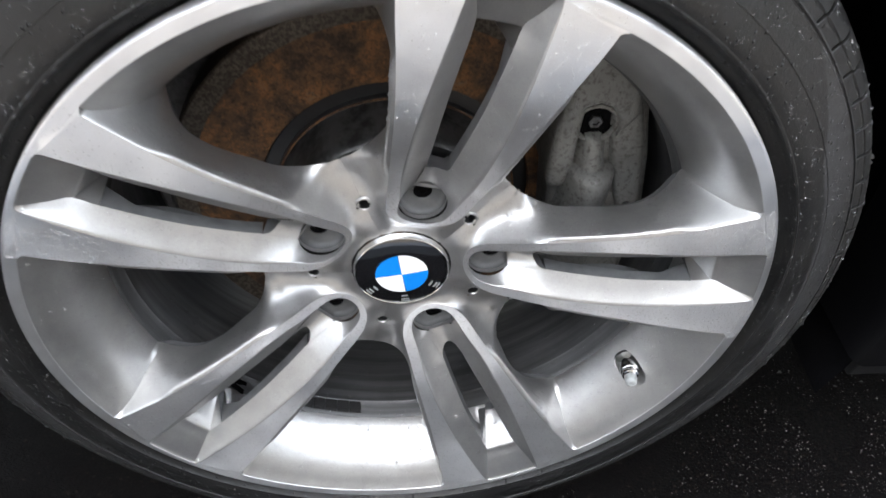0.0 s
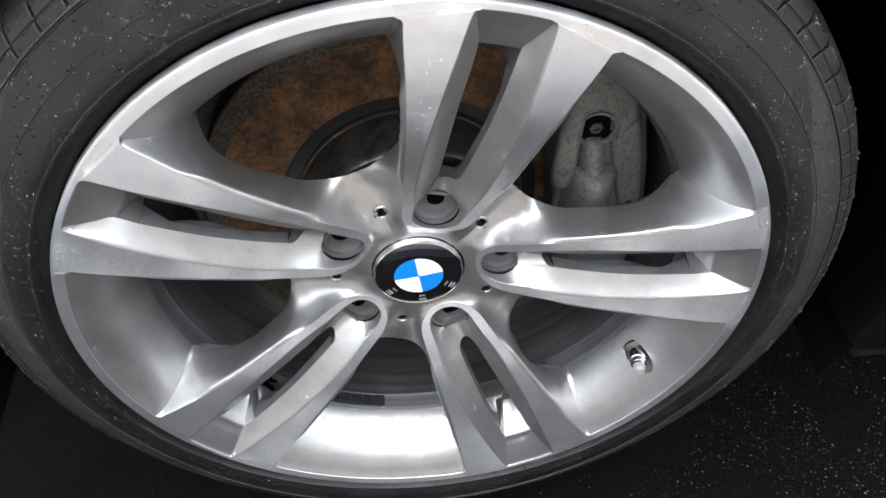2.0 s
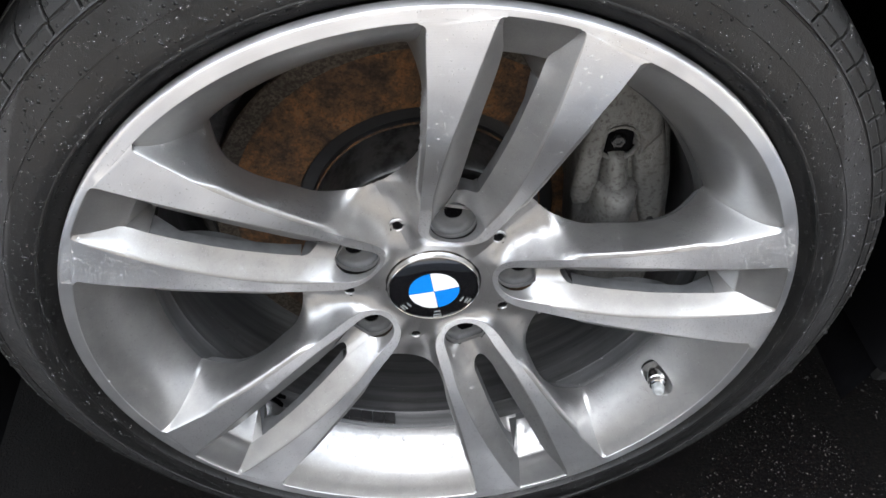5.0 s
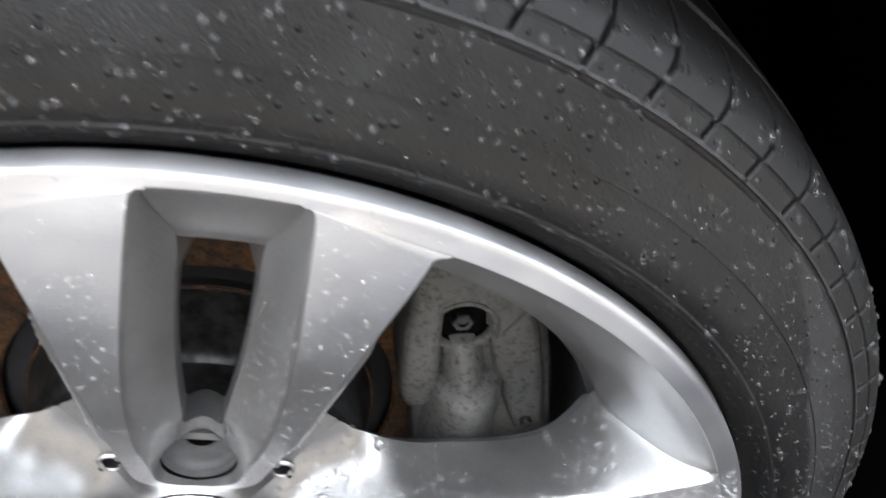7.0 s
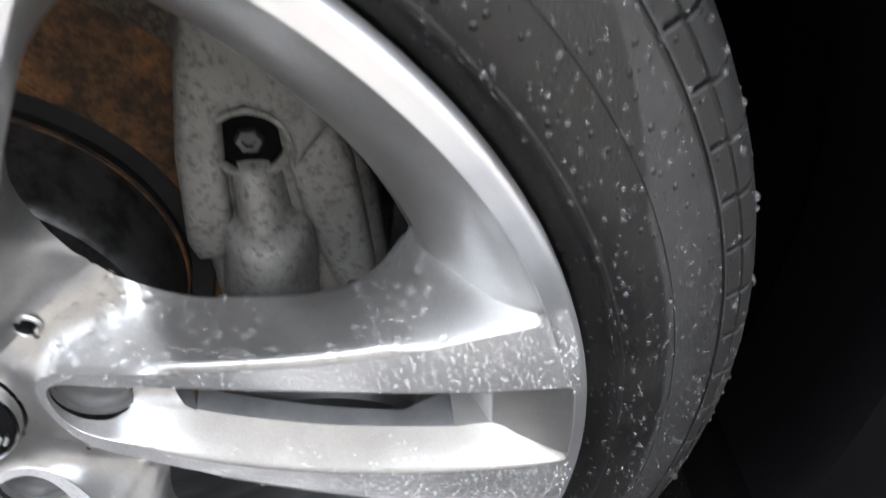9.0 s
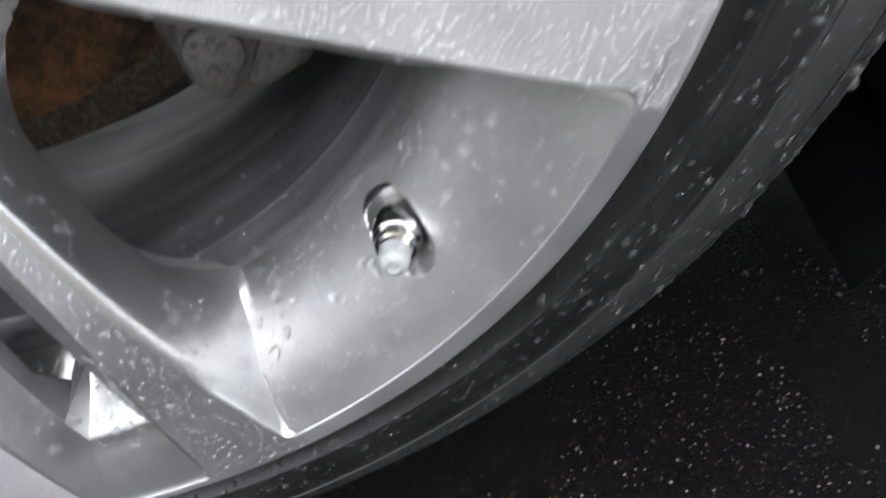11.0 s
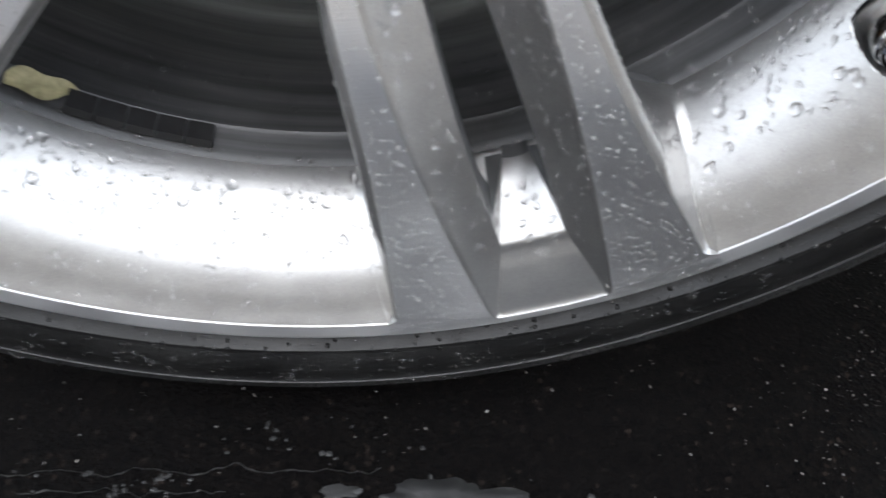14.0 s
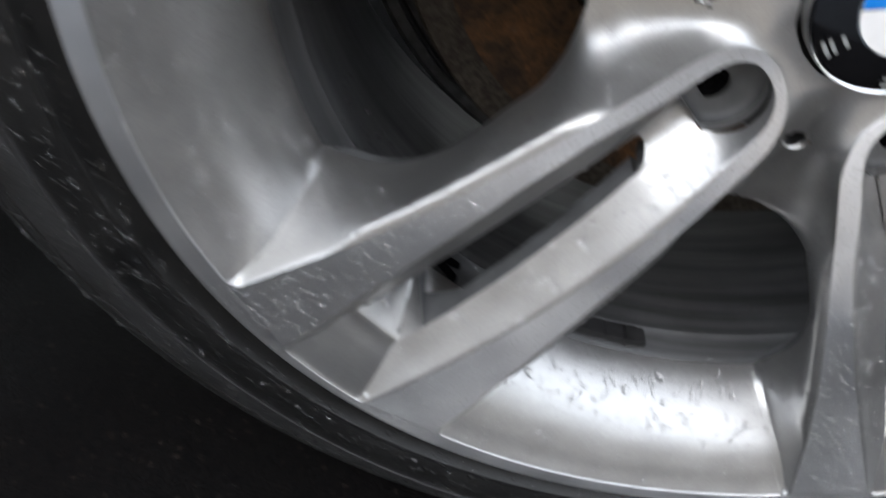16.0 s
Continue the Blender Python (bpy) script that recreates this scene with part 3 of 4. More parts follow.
def lip_mesh():
    rows = []
    cols = np.linspace(0, 360, 721)[:-1]
    def r_in(a):
        d = abs((a - PHI + 36) % 72 - 36)
        f = min(1, max(0, (d - 5.0) / 1.6))
        return .2413 - .0042 * f * f * (3 - 2 * f)
    def ring(fr):
        out = []
        for a in cols:
            r, y = fr(r_in(a))
            out.append((r * math.sin(radians(a)), y, r * math.cos(radians(a))))
        return out
    rows = [ring(lambda r: (r - .0002, .0012)), ring(lambda r: (r, .0006)), ring(lambda r: (r + .0002, .0004)), ring(lambda r: (r + .0004, .0003)), ring(lambda r: (r + .0008, .0003)), ring(lambda r: (.2434, .0003)),
            ring(lambda r: (.2439, .0003)), ring(lambda r: (.2453, .0004)), ring(lambda r: (.2457, .0007)), ring(lambda r: (.2460, .0016)),
            ring(lambda r: (.2461, .0040)), ring(lambda r: (.2461, .0085)), ring(lambda r: (.2440, .0120)), ring(lambda r: (.2400, .0130))]
    return grid_mesh("rim_lip", rows, True, 40)


part("rim_lip", lip_mesh(), FACE, wheel, "bright machined outer lip")

VALVE_AT = (.1833, -.1074)


def dish_mesh():
    """The dished well between the spokes, with the valve's recess sunk into it."""
    angs = list(np.linspace(0, 360, 361)[:-1])
    va = math.degrees(math.atan2(*VALVE_AT)) % 360
    angs = sorted([a for a in angs if abs(a - va) > 4.0] + list(np.linspace(va - 4, va + 4, 49)))
    prof = dense(DISH, 90)
    rows = []
    for r, y in prof:
        ring = []
        for a in angs:
            x, z = r * math.sin(radians(a)), r * math.cos(radians(a))
            d = math.hypot(x - VALVE_AT[0], z - VALVE_AT[1])
            sink = max(0, min(1, (.0097 - d) / .0012))
            d = abs((a - PHI + 36) % 72 - 36)
            back = .008 * max(0, min(1, (5.2 - d) / .6))
            ring.append((x, y + (max(y, .037) - y) * sink + back, z))
        rows.append(ring)
    return grid_mesh("rim_dish", rows, True, 40)


dish = part("rim_dish", dish_mesh(), PAINT, wheel, "silver grey painted dish of the rim")
barrel = part("rim_barrel", lathe("rim_barrel", [(.2013, .0506), (.2005, .0518), (.1992, .0540), (.1984, .0640), (.1972, .0655), (.1972, .0740), (.1968, .0760), (.1966, .0960), (.1969, .0985), (.1985, .1300),
                                    (.1992, .1330), (.2005, .1420), (.2012, .1440), (.2050, .1900), (.2200, .2050), (.2440, .2120)], 180), BARREL, wheel, "inner barrel coated in dark brake dust")

# centre cap
cap = part("center_cap", turned("center_cap", [(.0, -.0026), (.0100, -.0025), (.0200, -.0021), (.0280, -.0013), (.0315, -.0004), (.0322, .0008), (.0322, .006)], 72), CAPBLACK, wheel, "gloss black domed centre cap", pose(0, .0388, 0, -90, 0, 0) @ pose(0, 0, 0, 180, 0, 0) @ Matrix.Scale(-1, 4, (0, 0, 1)))
part("cap_ring", turned("cap_ring", [(.0319, .0020), (.0322, -.0006), (.0327, -.0010), (.0332, -.0006), (.0335, .0010), (.0340, .0030), (.0340, .009)], 72), CHROME, cap, "thin bright metal ring")


def roundel_piece(name, a0, a1, r0, r1, lift):
    rows = []
    for r in np.linspace(r0, r1, 7):
        rows.append([(r * math.sin(radians(a)), r * math.cos(radians(a)), -.0026 + r * r * 1.30 - lift) for a in np.linspace(a0, a1, 19)])
    return grid_mesh(name, rows)


for q in range(4):
    a = -10 + 90 * q
    part("roundel_quarter", roundel_piece("roundel_quarter", a + .8, a + 89.2, .0004, .0184, .0004), BLUE if q % 2 else WHITE, cap, "blue enamel quarter" if q % 2 else "white enamel quarter")
part("roundel_rim", roundel_piece("roundel_rim", 0, 360, .0186, .0193, .0003), CHROME, cap, "fine bright ring")
for a in (117, 174, 232):
    for dr in (.0225, .0262, .0285):
        part("badge_bar", roundel_piece("badge_bar", a - 6.0, a + 6.0, dr, dr + .0013, .0005), PALECAP, cap)

# valve
STEM = Matrix.Translation((.1822, .0188, -.1068)) @ Vector((.19, .974, -.113)).to_track_quat("Z", "Y").to_matrix().to_4x4()
valve = part("valve_stem", turned("valve_stem", [(.0, .0190), (.0064, .0190), (.0072, .0130), (.0079, .0090), (.0080, .0055), (.0078, .0034), (.0072, .0026), (.0062, .0024), (.0060, .0016), (.0066, .0010), (.0068, .0000), (.0064, -.0010), (.0052, -.0014), (.0049, -.0024), (.0, -.0026)], 28), CHROME, wheel, "bright metal tyre valve stem with a broad collar", STEM)
part("valve_seat", turned("valve_seat", [(.0, .0), (.0086, .0), (.0095, .0008), (.0098, .003)], 28), BLACK, wheel, "black rubber valve seat", pose(VALVE_AT[0], .0382, VALVE_AT[1], -90, 0, 0) @ Matrix.Scale(-1, 4, (0, 0, 1)))
part("valve_cap", turned("valve_cap", [(.0046, -.0016), (.0049, -.0026), (.0047, -.0066), (.0044, -.0084), (.0036, -.0093), (.0022, -.0097), (.0018, -.0092), (.0, -.0091)], 24), PALECAP, valve, "pale grey plastic valve cap")

# ---- tyre ----
tyre = thing("tyre", AXLE, "wet black low-profile rubber tyre on the alloy wheel", "tyre")
FLAT = -.3105
SIDE = [(.2440, .0150), (.2462, .0120), (.2470, .0105), (.2478, .0098), (.2500, .0090), (.2530, .0074), (.2552, .0050), (.2563, .0026), (.2570, .0012), (.2582, .0009), (.2590, .0014), (.2620, .0010), (.2660, .0012), (.2690, .0022), (.2730, .0038),
        (.2770, .0055), (.2772, .0051), (.2800, .0063), (.2850, .0086), (.2900, .0108), (.2930, .0121), (.2948, .0129), (.2953, .0146), (.2963, .0150), (.2969, .0140), (.2980, .0150)]
CORE = SIDE + [(.2985, .0205), (.3010, .0250), (.3040, .0310), (.3065, .0410), (.3090, .0580), (.3098, .0620), (.3175, .0625), (.3180, .0660), (.3184, .0880), (.3184, .0990), (.3120, .0995), (.3120, .1060), (.3185, .1065),
               (.3184, .1450), (.3120, .1455), (.3120, .1520), (.3170, .1525), (.3150, .1850), (.3080, .2030), (.2900, .2140), (.2650, .2240), (.2470, .2150)]
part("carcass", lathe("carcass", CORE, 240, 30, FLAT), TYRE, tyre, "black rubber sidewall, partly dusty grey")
BLOCK = [(.2976, .0147), (.3000, .0158), (.3028, .0171), (.3036, .0186), (.3042, .0186), (.3046, .0182), (.3080, .0206), (.3108, .0238), (.3130, .0288), (.3146, .0360), (.3160, .0470), (.3170, .0575)]


def block_mesh(width):
    rows = []
    for q, sink in ((-1, .005), (-1, .0006), (-.93, 0), (-.4, 0), (.2, 0), (.93, 0), (1, .0006), (1, .005)):
        row = []
        for i, (r, y) in enumerate(BLOCK):
            a = radians(width) * 0.5 * q + radians(.10 * i)
            rr = r - sink * (.25 if i < 1 else 1)
            row.append((rr * math.sin(a), y - .0016 + sink * .5, rr * math.cos(a)))
        (x, y, z) = row[-1]
        row.append((x * .975, y + .001, z * .975))
        rows.append(row)
    return grid_mesh("tread_block", rows, False, 30)


WIDE = block_mesh(3.92)
for i in range(84):
    a = i * 360 / 84 + .6
    low = math.cos(radians(a)) < -.45
    if low:
        d = WIDE.copy()
        rot = pose(0, 0, 0, 0, a, 0)
        inv = rot.inverted()
        for v in d.vertices:
            w = rot @ v.co
            w.y += sag(math.hypot(w.x, w.z), w.y, math.atan2(w.x, w.z)) + .0016
            w.z = max(w.z, FLAT)
            v.co = inv @ w
        part("tread_block", d, TREAD, tyre, "", rot)
    else:
        part("tread_block", WIDE, TREAD, tyre, "", pose(0, 0, 0, 0, a, 0))


def side_depth(r):
    return float(np.interp(r, [p[0] for p in SIDE[9:]], [p[1] for p in SIDE[9:]]))


def raised(name, a0, a1, r0, r1, lift=.0006):
    rows = []
    n = max(2, int(abs(a1 - a0) / .6) + 1)
    rs = np.linspace(r0, r1, 5)
    for j, r in enumerate([rs[0] - .0003, *rs, rs[-1] + .0003]):
        up = lift if 0 < j < 6 else -.0004
        rows.append([(r * math.sin(radians(a)), side_depth(r) - (up if 0 < i < n - 1 or n < 4 else -.0004), r * math.cos(radians(a))) for i, a in enumerate(np.linspace(a0, a1, n))])
    return grid_mesh(name, rows, False, 30)


# unreadable moulded marks, kept as plain raised bars
def frame_mark(a0, a1, r0, r1, t=.0011):
    ta = math.degrees(t / r0)
    for q in ((a0, a1, r0, r0 + t), (a0, a1, r1 - t, r1), (a0, a0 + ta * 1.2, r0, r1), (a1 - ta * 1.2, a1, r0, r1)):
        part("moulded_mark", raised("moulded_mark", *q, .0005), TYRE, tyre)


for a in (-62.5, -58.5, -54.0, -49.5, -45.5):
    part("moulded_mark", raised("moulded_mark", a, a + 1.5, .2770, .2925, .0011), MARK, tyre)
    part("moulded_mark", raised("moulded_mark", a + 1.4, a + 2.9, .2770, .2800, .0011), MARK, tyre)
    part("moulded_mark", raised("moulded_mark", a + 1.4, a + 2.9, .2890, .2920, .0011), MARK, tyre)
for a in (5.5, 10.0, 14.2):
    frame_mark(a, a + 3.3, .2605, .2690)
for a in (-44, -40.5, -36.5, -30, -26.5):
    frame_mark(a, a + 2.6, .2612, .2665, .0008)
for i in range(9):
    part("moulded_mark", raised("moulded_mark", 66 + i * 1.6, 66.8 + i * 1.6, .2800, .2925, .0005), TYRE, tyre)
for i in range(7):
    part("moulded_mark", raised("moulded_mark", 118 + i * 1.5, 118.7 + i * 1.5, .2830, .2925, .0005), TYRE, tyre)

# ---- brake ----
disc = thing("brake_disc", AXLE, "rusty iron brake disc behind the wheel spokes", "brake disc")
part("friction_ring", lathe("friction_ring", [(.1010, .1225), (.1022, .1200), (.1480, .1200), (.1496, .1203)], 128), RUST, disc, "brown rusted friction face")
part("outer_band", lathe("outer_band", [(.1496, .1203), (.1510, .1198), (.1640, .1198), (.1655, .1212), (.1655, .1440), (.10, .1450)], 128), DISCGREY, disc, "gritty grey outer edge")
hat = part("disc_hat", lathe("disc_hat", [(.0, .0790), (.0760, .0790), (.0810, .0800), (.0838, .0830), (.0850, .0880), (.0868, .1080), (.0880, .1165), (.0892, .1190), (.0902, .1195)], 128), HATMAT, disc, "dark oily hat of the disc")
part("hat_groove", lathe("hat_groove", [(.0902, .1195), (.0905, .1240), (.1012, .1260)], 96), BLACK, disc, "black groove round the hat")
part("hat_edge", lathe("hat_edge", [(.0884, .1185), (.0890, .1178), (.0898, .1180), (.0902, .1192)], 128), RUST, disc, "thin rusted rim")

shield = thing("dust_shield", AXLE, "dark dirty metal dust shield behind the brake disc", "dust shield")
part("shield_plate", lathe("shield_plate", [(.06, .1560), (.12, .1560), (.125, .1535), (.1850, .1535), (.1880, .1560), (.1880, .1640)], 96), DUSTY, shield)
for a0, a1, r in ((228, 262, .178), (236, 254, .160)):
    part("shield_rib", tube("shield_rib", [(r * math.sin(radians(a)), .1520, r * math.cos(radians(a))) for a in np.linspace(a0, a1, 12)], .0016), BLACK, shield)
part("shield_hose", tube("shield_hose", [(-.165, .150, -.02), (-.150, .140, -.05), (-.125, .138, -.085), (-.110, .142, -.12)], .0035), BLACK, shield, "black hose")


def slab(name, outline, y0, y1, bevel=.004):
    """An upright plate: outline in (x, z), from depth y0 back to y1, with rounded edges."""
    bm = bmesh.new()
    f = bm.faces.new([bm.verts.new((x, y0, z)) for x, z in outline])
    r = bmesh.ops.extrude_face_region(bm, geom=[f])
    bmesh.ops.translate(bm, vec=(0, y1 - y0, 0), verts=[v for v in r["geom"] if isinstance(v, bmesh.types.BMVert)])
    bmesh.ops.recalc_face_normals(bm, faces=bm.faces)
    bmesh.ops.bevel(bm, geom=[e for e in bm.edges if all(abs(v.co.y - y0) < 1e-5 for v in e.verts)], offset=bevel, segments=4, affect="EDGES", profile=0.6)
    return from_bm(name, bm, 40)


caliper = thing("brake_caliper", AXLE, "grey cast brake caliper pitted with brake dust", "brake caliper")
Z = .311
part("caliper_body", slab("caliper_body", [(x, z - Z) for x, z in ((.108, .455), (.126, .478), (.150, .462), (.166, .420), (.176, .372), (.182, .320), (.178, .262), (.160, .222), (.140, .208), (.122, .212), (.112, .235), (.110, .300), (.106, .350), (.104, .400))], .0815, .165, .010), CAST, caliper)
part("bridge_arm", slab("bridge_arm", [(x, z - Z) for x, z in ((.101, .362), (.104, .354), (.1140, .354), (.1195, .362), (.1195, .395), (.121, .425), (.1245, .446), (.122, .460), (.113, .462), (.108, .440), (.103, .405))], .074, .120, .006), CAST, caliper, "pale pitted casting arm")
part("bridge_arm", slab("bridge_arm", [(x, z - Z) for x, z in ((.138, .432), (.148, .444), (.158, .428), (.166, .398), (.171, .368), (.176, .330), (.160, .326), (.151, .352), (.145, .378), (.140, .405))], .076, .120, .007), CAST, caliper, "grey casting arm")
part("bridge_top", slab("bridge_top", [(x, z - Z) for x, z in ((.107, .420), (.110, .446), (.117, .462), (.130, .470), (.146, .462), (.156, .440), (.158, .416), (.1440, .396), (.1438, .412), (.1375, .4215), (.1292, .4245), (.1212, .4215), (.1150, .412), (.1145, .398))], .0735, .125, .006), CAST, caliper, "arched casting over the guide bolt")


def barrel_piece():
    rows = []
    for z, cx, w, y in ((.3990, .1300, .0102, .0800), (.3982, .1300, .0112, .0760), (.3965, .1300, .0118, .0732), (.391, .1302, .0122, .0705), (.382, .1308, .0124, .0685), (.3760, .1312, .0128, .0682), (.3738, .1314, .0136, .0672), (.3722, .1320, .0176, .0600), (.3705, .1323, .0196, .0582), (.3670, .1325, .0206, .0574), (.356, .1325, .0206, .0575), (.350, .1320, .0210, .0585),
                        (.338, .1312, .0218, .0620), (.320, .1305, .0225, .0655), (.290, .1300, .0222, .0680), (.260, .1305, .0210, .0700), (.235, .1308, .0185, .0720), (.218, .1308, .0140, .0760), (.209, .1308, .0070, .0840), (.207, .1308, .0015, .0900)):
        rows.append([(cx - w * math.cos(q), y + (.104 - y) * (1 - math.sin(q) ** .8), z - Z) for q in np.linspace(0.0, math.pi, 21)])
    return grid_mesh("piston_housing", rows, False, 50)


part("piston_housing", barrel_piece(), CAST, caliper, "rounded pale grey piston housing")
boss = part("guide_boss", turned("guide_boss", [(.0160, .020), (.0158, .0040), (.0150, .0020), (.0138, .0016), (.0128, .0024), (.0122, .0040), (.0118, .016)], 40), CAST, caliper, "round cast boss of the guide bolt", pose(.1292, .0735, .4085 - Z, -90, 0, 0))
part("guide_hole", turned("guide_hole", [(.0123, .0040), (.0119, .0066), (.0060, .0070), (.0, .0070)], 32), LINER, boss, "dark recessed hole")
part("guide_bolt", turned("guide_bolt", [(.0, .0052), (.0024, .0052), (.0027, .0040), (.0046, .0038), (.0052, .0046), (.0052, .0072)], 6, 20), BLACK, boss, "dark bolt head")
part("bleed_plug", turned("bleed_plug", [(.0, -.002), (.0026, -.002), (.0030, -.001), (.0030, .004)], 12), BLACK, caliper, "", pose(.1645, .0745, .3360 - Z, -90, 0, 0))
part("piston_face", turned("piston_face", [(.0, -.0020), (.0070, -.0020), (.0090, -.0008), (.0095, .002), (.0120, .004)], 24), CAST, caliper, "", pose(.1310, .0702, .2370 - Z, -90, 0, 0))

# ---- things caught in the rim ----
def strip_mesh(name, a0, a1, r, y0, y1, thick, n=14):
    rows = []
    for q in np.linspace(a0, a1, n):
        s, c = math.sin(radians(q)), math.cos(radians(q))
        rows.append([(r * s, y0, r * c), ((r - thick) * s, y0 + .0006, (r - thick) * c), ((r - thick) * s, y1 - .0006, (r - thick) * c), (r * s, y1, r * c)])
    bm = bmesh.new()
    vs = [[bm.verts.new(p) for p in row] for row in rows]
    for a, b in zip(vs, vs[1:]):
        for j in range(3):
            bm.faces.new((a[j], a[j + 1], b[j + 1], b[j]))
    bm.faces.new(vs[0])
    bm.faces.new(vs[-1])
    bmesh.ops.recalc_face_normals(bm, faces=bm.faces)
    return from_bm(name, bm, 30)


for i in range(5):
    wgt = new("balance_weight", strip_mesh("balance_weight", 189.5 + i * 3.1, 192.4 + i * 3.1, .1979, .0530, .0632, .0030))
    wgt.location = AXLE
    wgt.data.materials.append(WEIGHT)
    tagged(wgt, "black stick-on balance weight in the dusty rim barrel", "wheel weight", "row of balance weights")


def smear_mesh():
    """A torn rag of black adhesive tape on the barrel, two tongues joined at one end."""
    bm = bmesh.new()
    rng = random.Random(12)
    for y0, a0, a1, wide in ((.0490, 220.2, 226.0, .0056), (.0580, 219.6, 224.4, .0046)):
        rows = []
        for i in range(11):
            q = i / 10
            a = radians(a0 + (a1 - a0) * q)
            half = wide * (.35 + .65 * math.sin(math.pi * min(1, q * .8 + .2))) * rng.uniform(.8, 1.15) * .5
            mid = y0 + .0065 * q if y0 < .055 else y0 - .0015 * q
            r0 = .1980
            rows.append([bm.verts.new((rr * math.sin(a), mid + e * half, rr * math.cos(a))) for e, rr in ((-1.1, r0), (-.8, r0 - .0012), (.8, r0 - .0013), (1.1, r0))])
        for p, q in zip(rows, rows[1:]):
            for j in range(3):
                bm.faces.new((p[j], p[j + 1], q[j + 1], q[j]))
        bm.faces.new(rows[0])
        bm.faces.new(rows[-1])
    bmesh.ops.recalc_face_normals(bm, faces=bm.faces)
    return from_bm("tape_remnant", bm, 40)


smear = new("tape_remnant", smear_mesh())
smear.location = AXLE
smear.data.materials.append(LINER)
tagged(smear, "torn black tape remnant stuck to the dusty rim barrel", "tape remnant")


def leaf_mesh():
    rows = []
    for i in range(13):
        q = i / 12
        w = .0058 * math.sin(math.pi * min(1, q * .94 + .06)) ** .7
        rows.append([(-.012 + .024 * q, s * w + .0012 * math.sin(q * 9), .0016 * s * s + .0012 * math.sin(q * 5 + s)) for s in (-1, -.5, 0, .5, 1)])
    return grid_mesh("fallen_leaf", rows, False, 60)


leaf = new("fallen_leaf", leaf_mesh())
leaf.data.materials.append(LEAF)
leaf.matrix_world = Matrix.Translation((-.0902, .0600, .1362)) @ pose(0, 0, 0, 0, 24, 0) @ pose(0, 0, 0, 12, 0, 12)
tagged(leaf, "small dry yellowish leaf stuck inside the rim barrel", "leaf")

# ---- car body round the wheel ----
car = thing("car", (0, .2, 0), "dark glossy car body round the wheel arch", "car")


def arch_panel():
    """The wing with its round wheel opening, lip turned inwards."""
    rows = []
    n = 48
    for y, grow in ((.090, .0), (.034, .0), (.014, .0), (.008, .003), (.006, .009), (.012, .050), (.016, .16), (.070, .22)):
        row = []
        for i in range(n + 1):
            a = radians(-104 + 208 * i / n)
            r = .367 + grow
            row.append((r * math.sin(a), y - .2, max(.16, AXLE.z + r * math.cos(a))))
        rows.append(row)
    return grid_mesh("wing_panel", rows, False, 40)


part("wing_panel", arch_panel(), BODY, car, "dark painted wing with rounded wheel arch")


def liner_mesh():
    rows = []
    n = 40
    for r, y in ((.376, .016), (.380, .10), (.380, .30), (.30, .34), (.02, .36)):
        row = []
        for i in range(n + 1):
            a = radians(-112 + 224 * i / n)
            row.append((r * math.sin(a), y - .2, AXLE.z + r * math.cos(a)))
        rows.append(row)
    return grid_mesh("arch_liner", rows, False, 40)


part("arch_liner", liner_mesh(), LINER, car, "black plastic arch liner")


def shell_mesh():
    """The rest of the bodywork: sides, bonnet and roof, open over the wheel."""
    xs = [-.92, -.90, -.80, -.60, -.45] + [-.385 + .77 * i / 22 for i in range(23)] + [.45, .7, .95, 1.2, 1.5, 1.8, 2.3, 2.8, 3.2, 3.4, 3.42]
    tops = ((-.92, .60), (-.90, .68), (-.80, .76), (-.4, .85), (.2, .90), (.9, .97), (1.2, 1.14), (1.6, 1.37), (2.2, 1.43), (2.9, 1.38), (3.42, 1.20))
    rows = []
    for x in xs:
        top = float(np.interp(x, [p[0] for p in tops], [p[1] for p in tops]))
        low = AXLE.z + math.sqrt(max(0, .390 ** 2 - x * x)) if abs(x) < .386 else .20
        low = max(.20, low)
        half = .80 * (1 - .10 * max(0, -.4 - x) / .5)
        side = ((0.0, low), (-.012, low + .01), (-.020, .5 * (low + .78)), (-.012, .72), (.012, .765), (.11, min(top - .02, .80 + .35 * (top - .80))), (.26, top - .015), (.50, top))
        ring = [(x, .870 - .2 - half + y, z) for y, z in side]
        ring += [(x, .870 - .2 + half - y, max(z, .2) if i else .2) for i, (y, z) in reversed(list(enumerate(side)))]
        rows.append(ring)
    return grid_mesh("body_shell", rows, False, 40)


part("sill_panel", slab("sill_panel", [(.437, .098), (1.3, .100), (3.0, .110), (3.0, .30), (.50, .30), (.463, .200)], -.118, -.110, .003), BLACK, car, "dark grey plastic sill behind the wheel")
part("body_shell", shell_mesh(), BODY, car, "dark car body with bonnet and roof")
part("underbody", box("underbody", (4.2, 1.3, .30), .03, 2), LINER, car, "", pose(1.25, .75, .34))

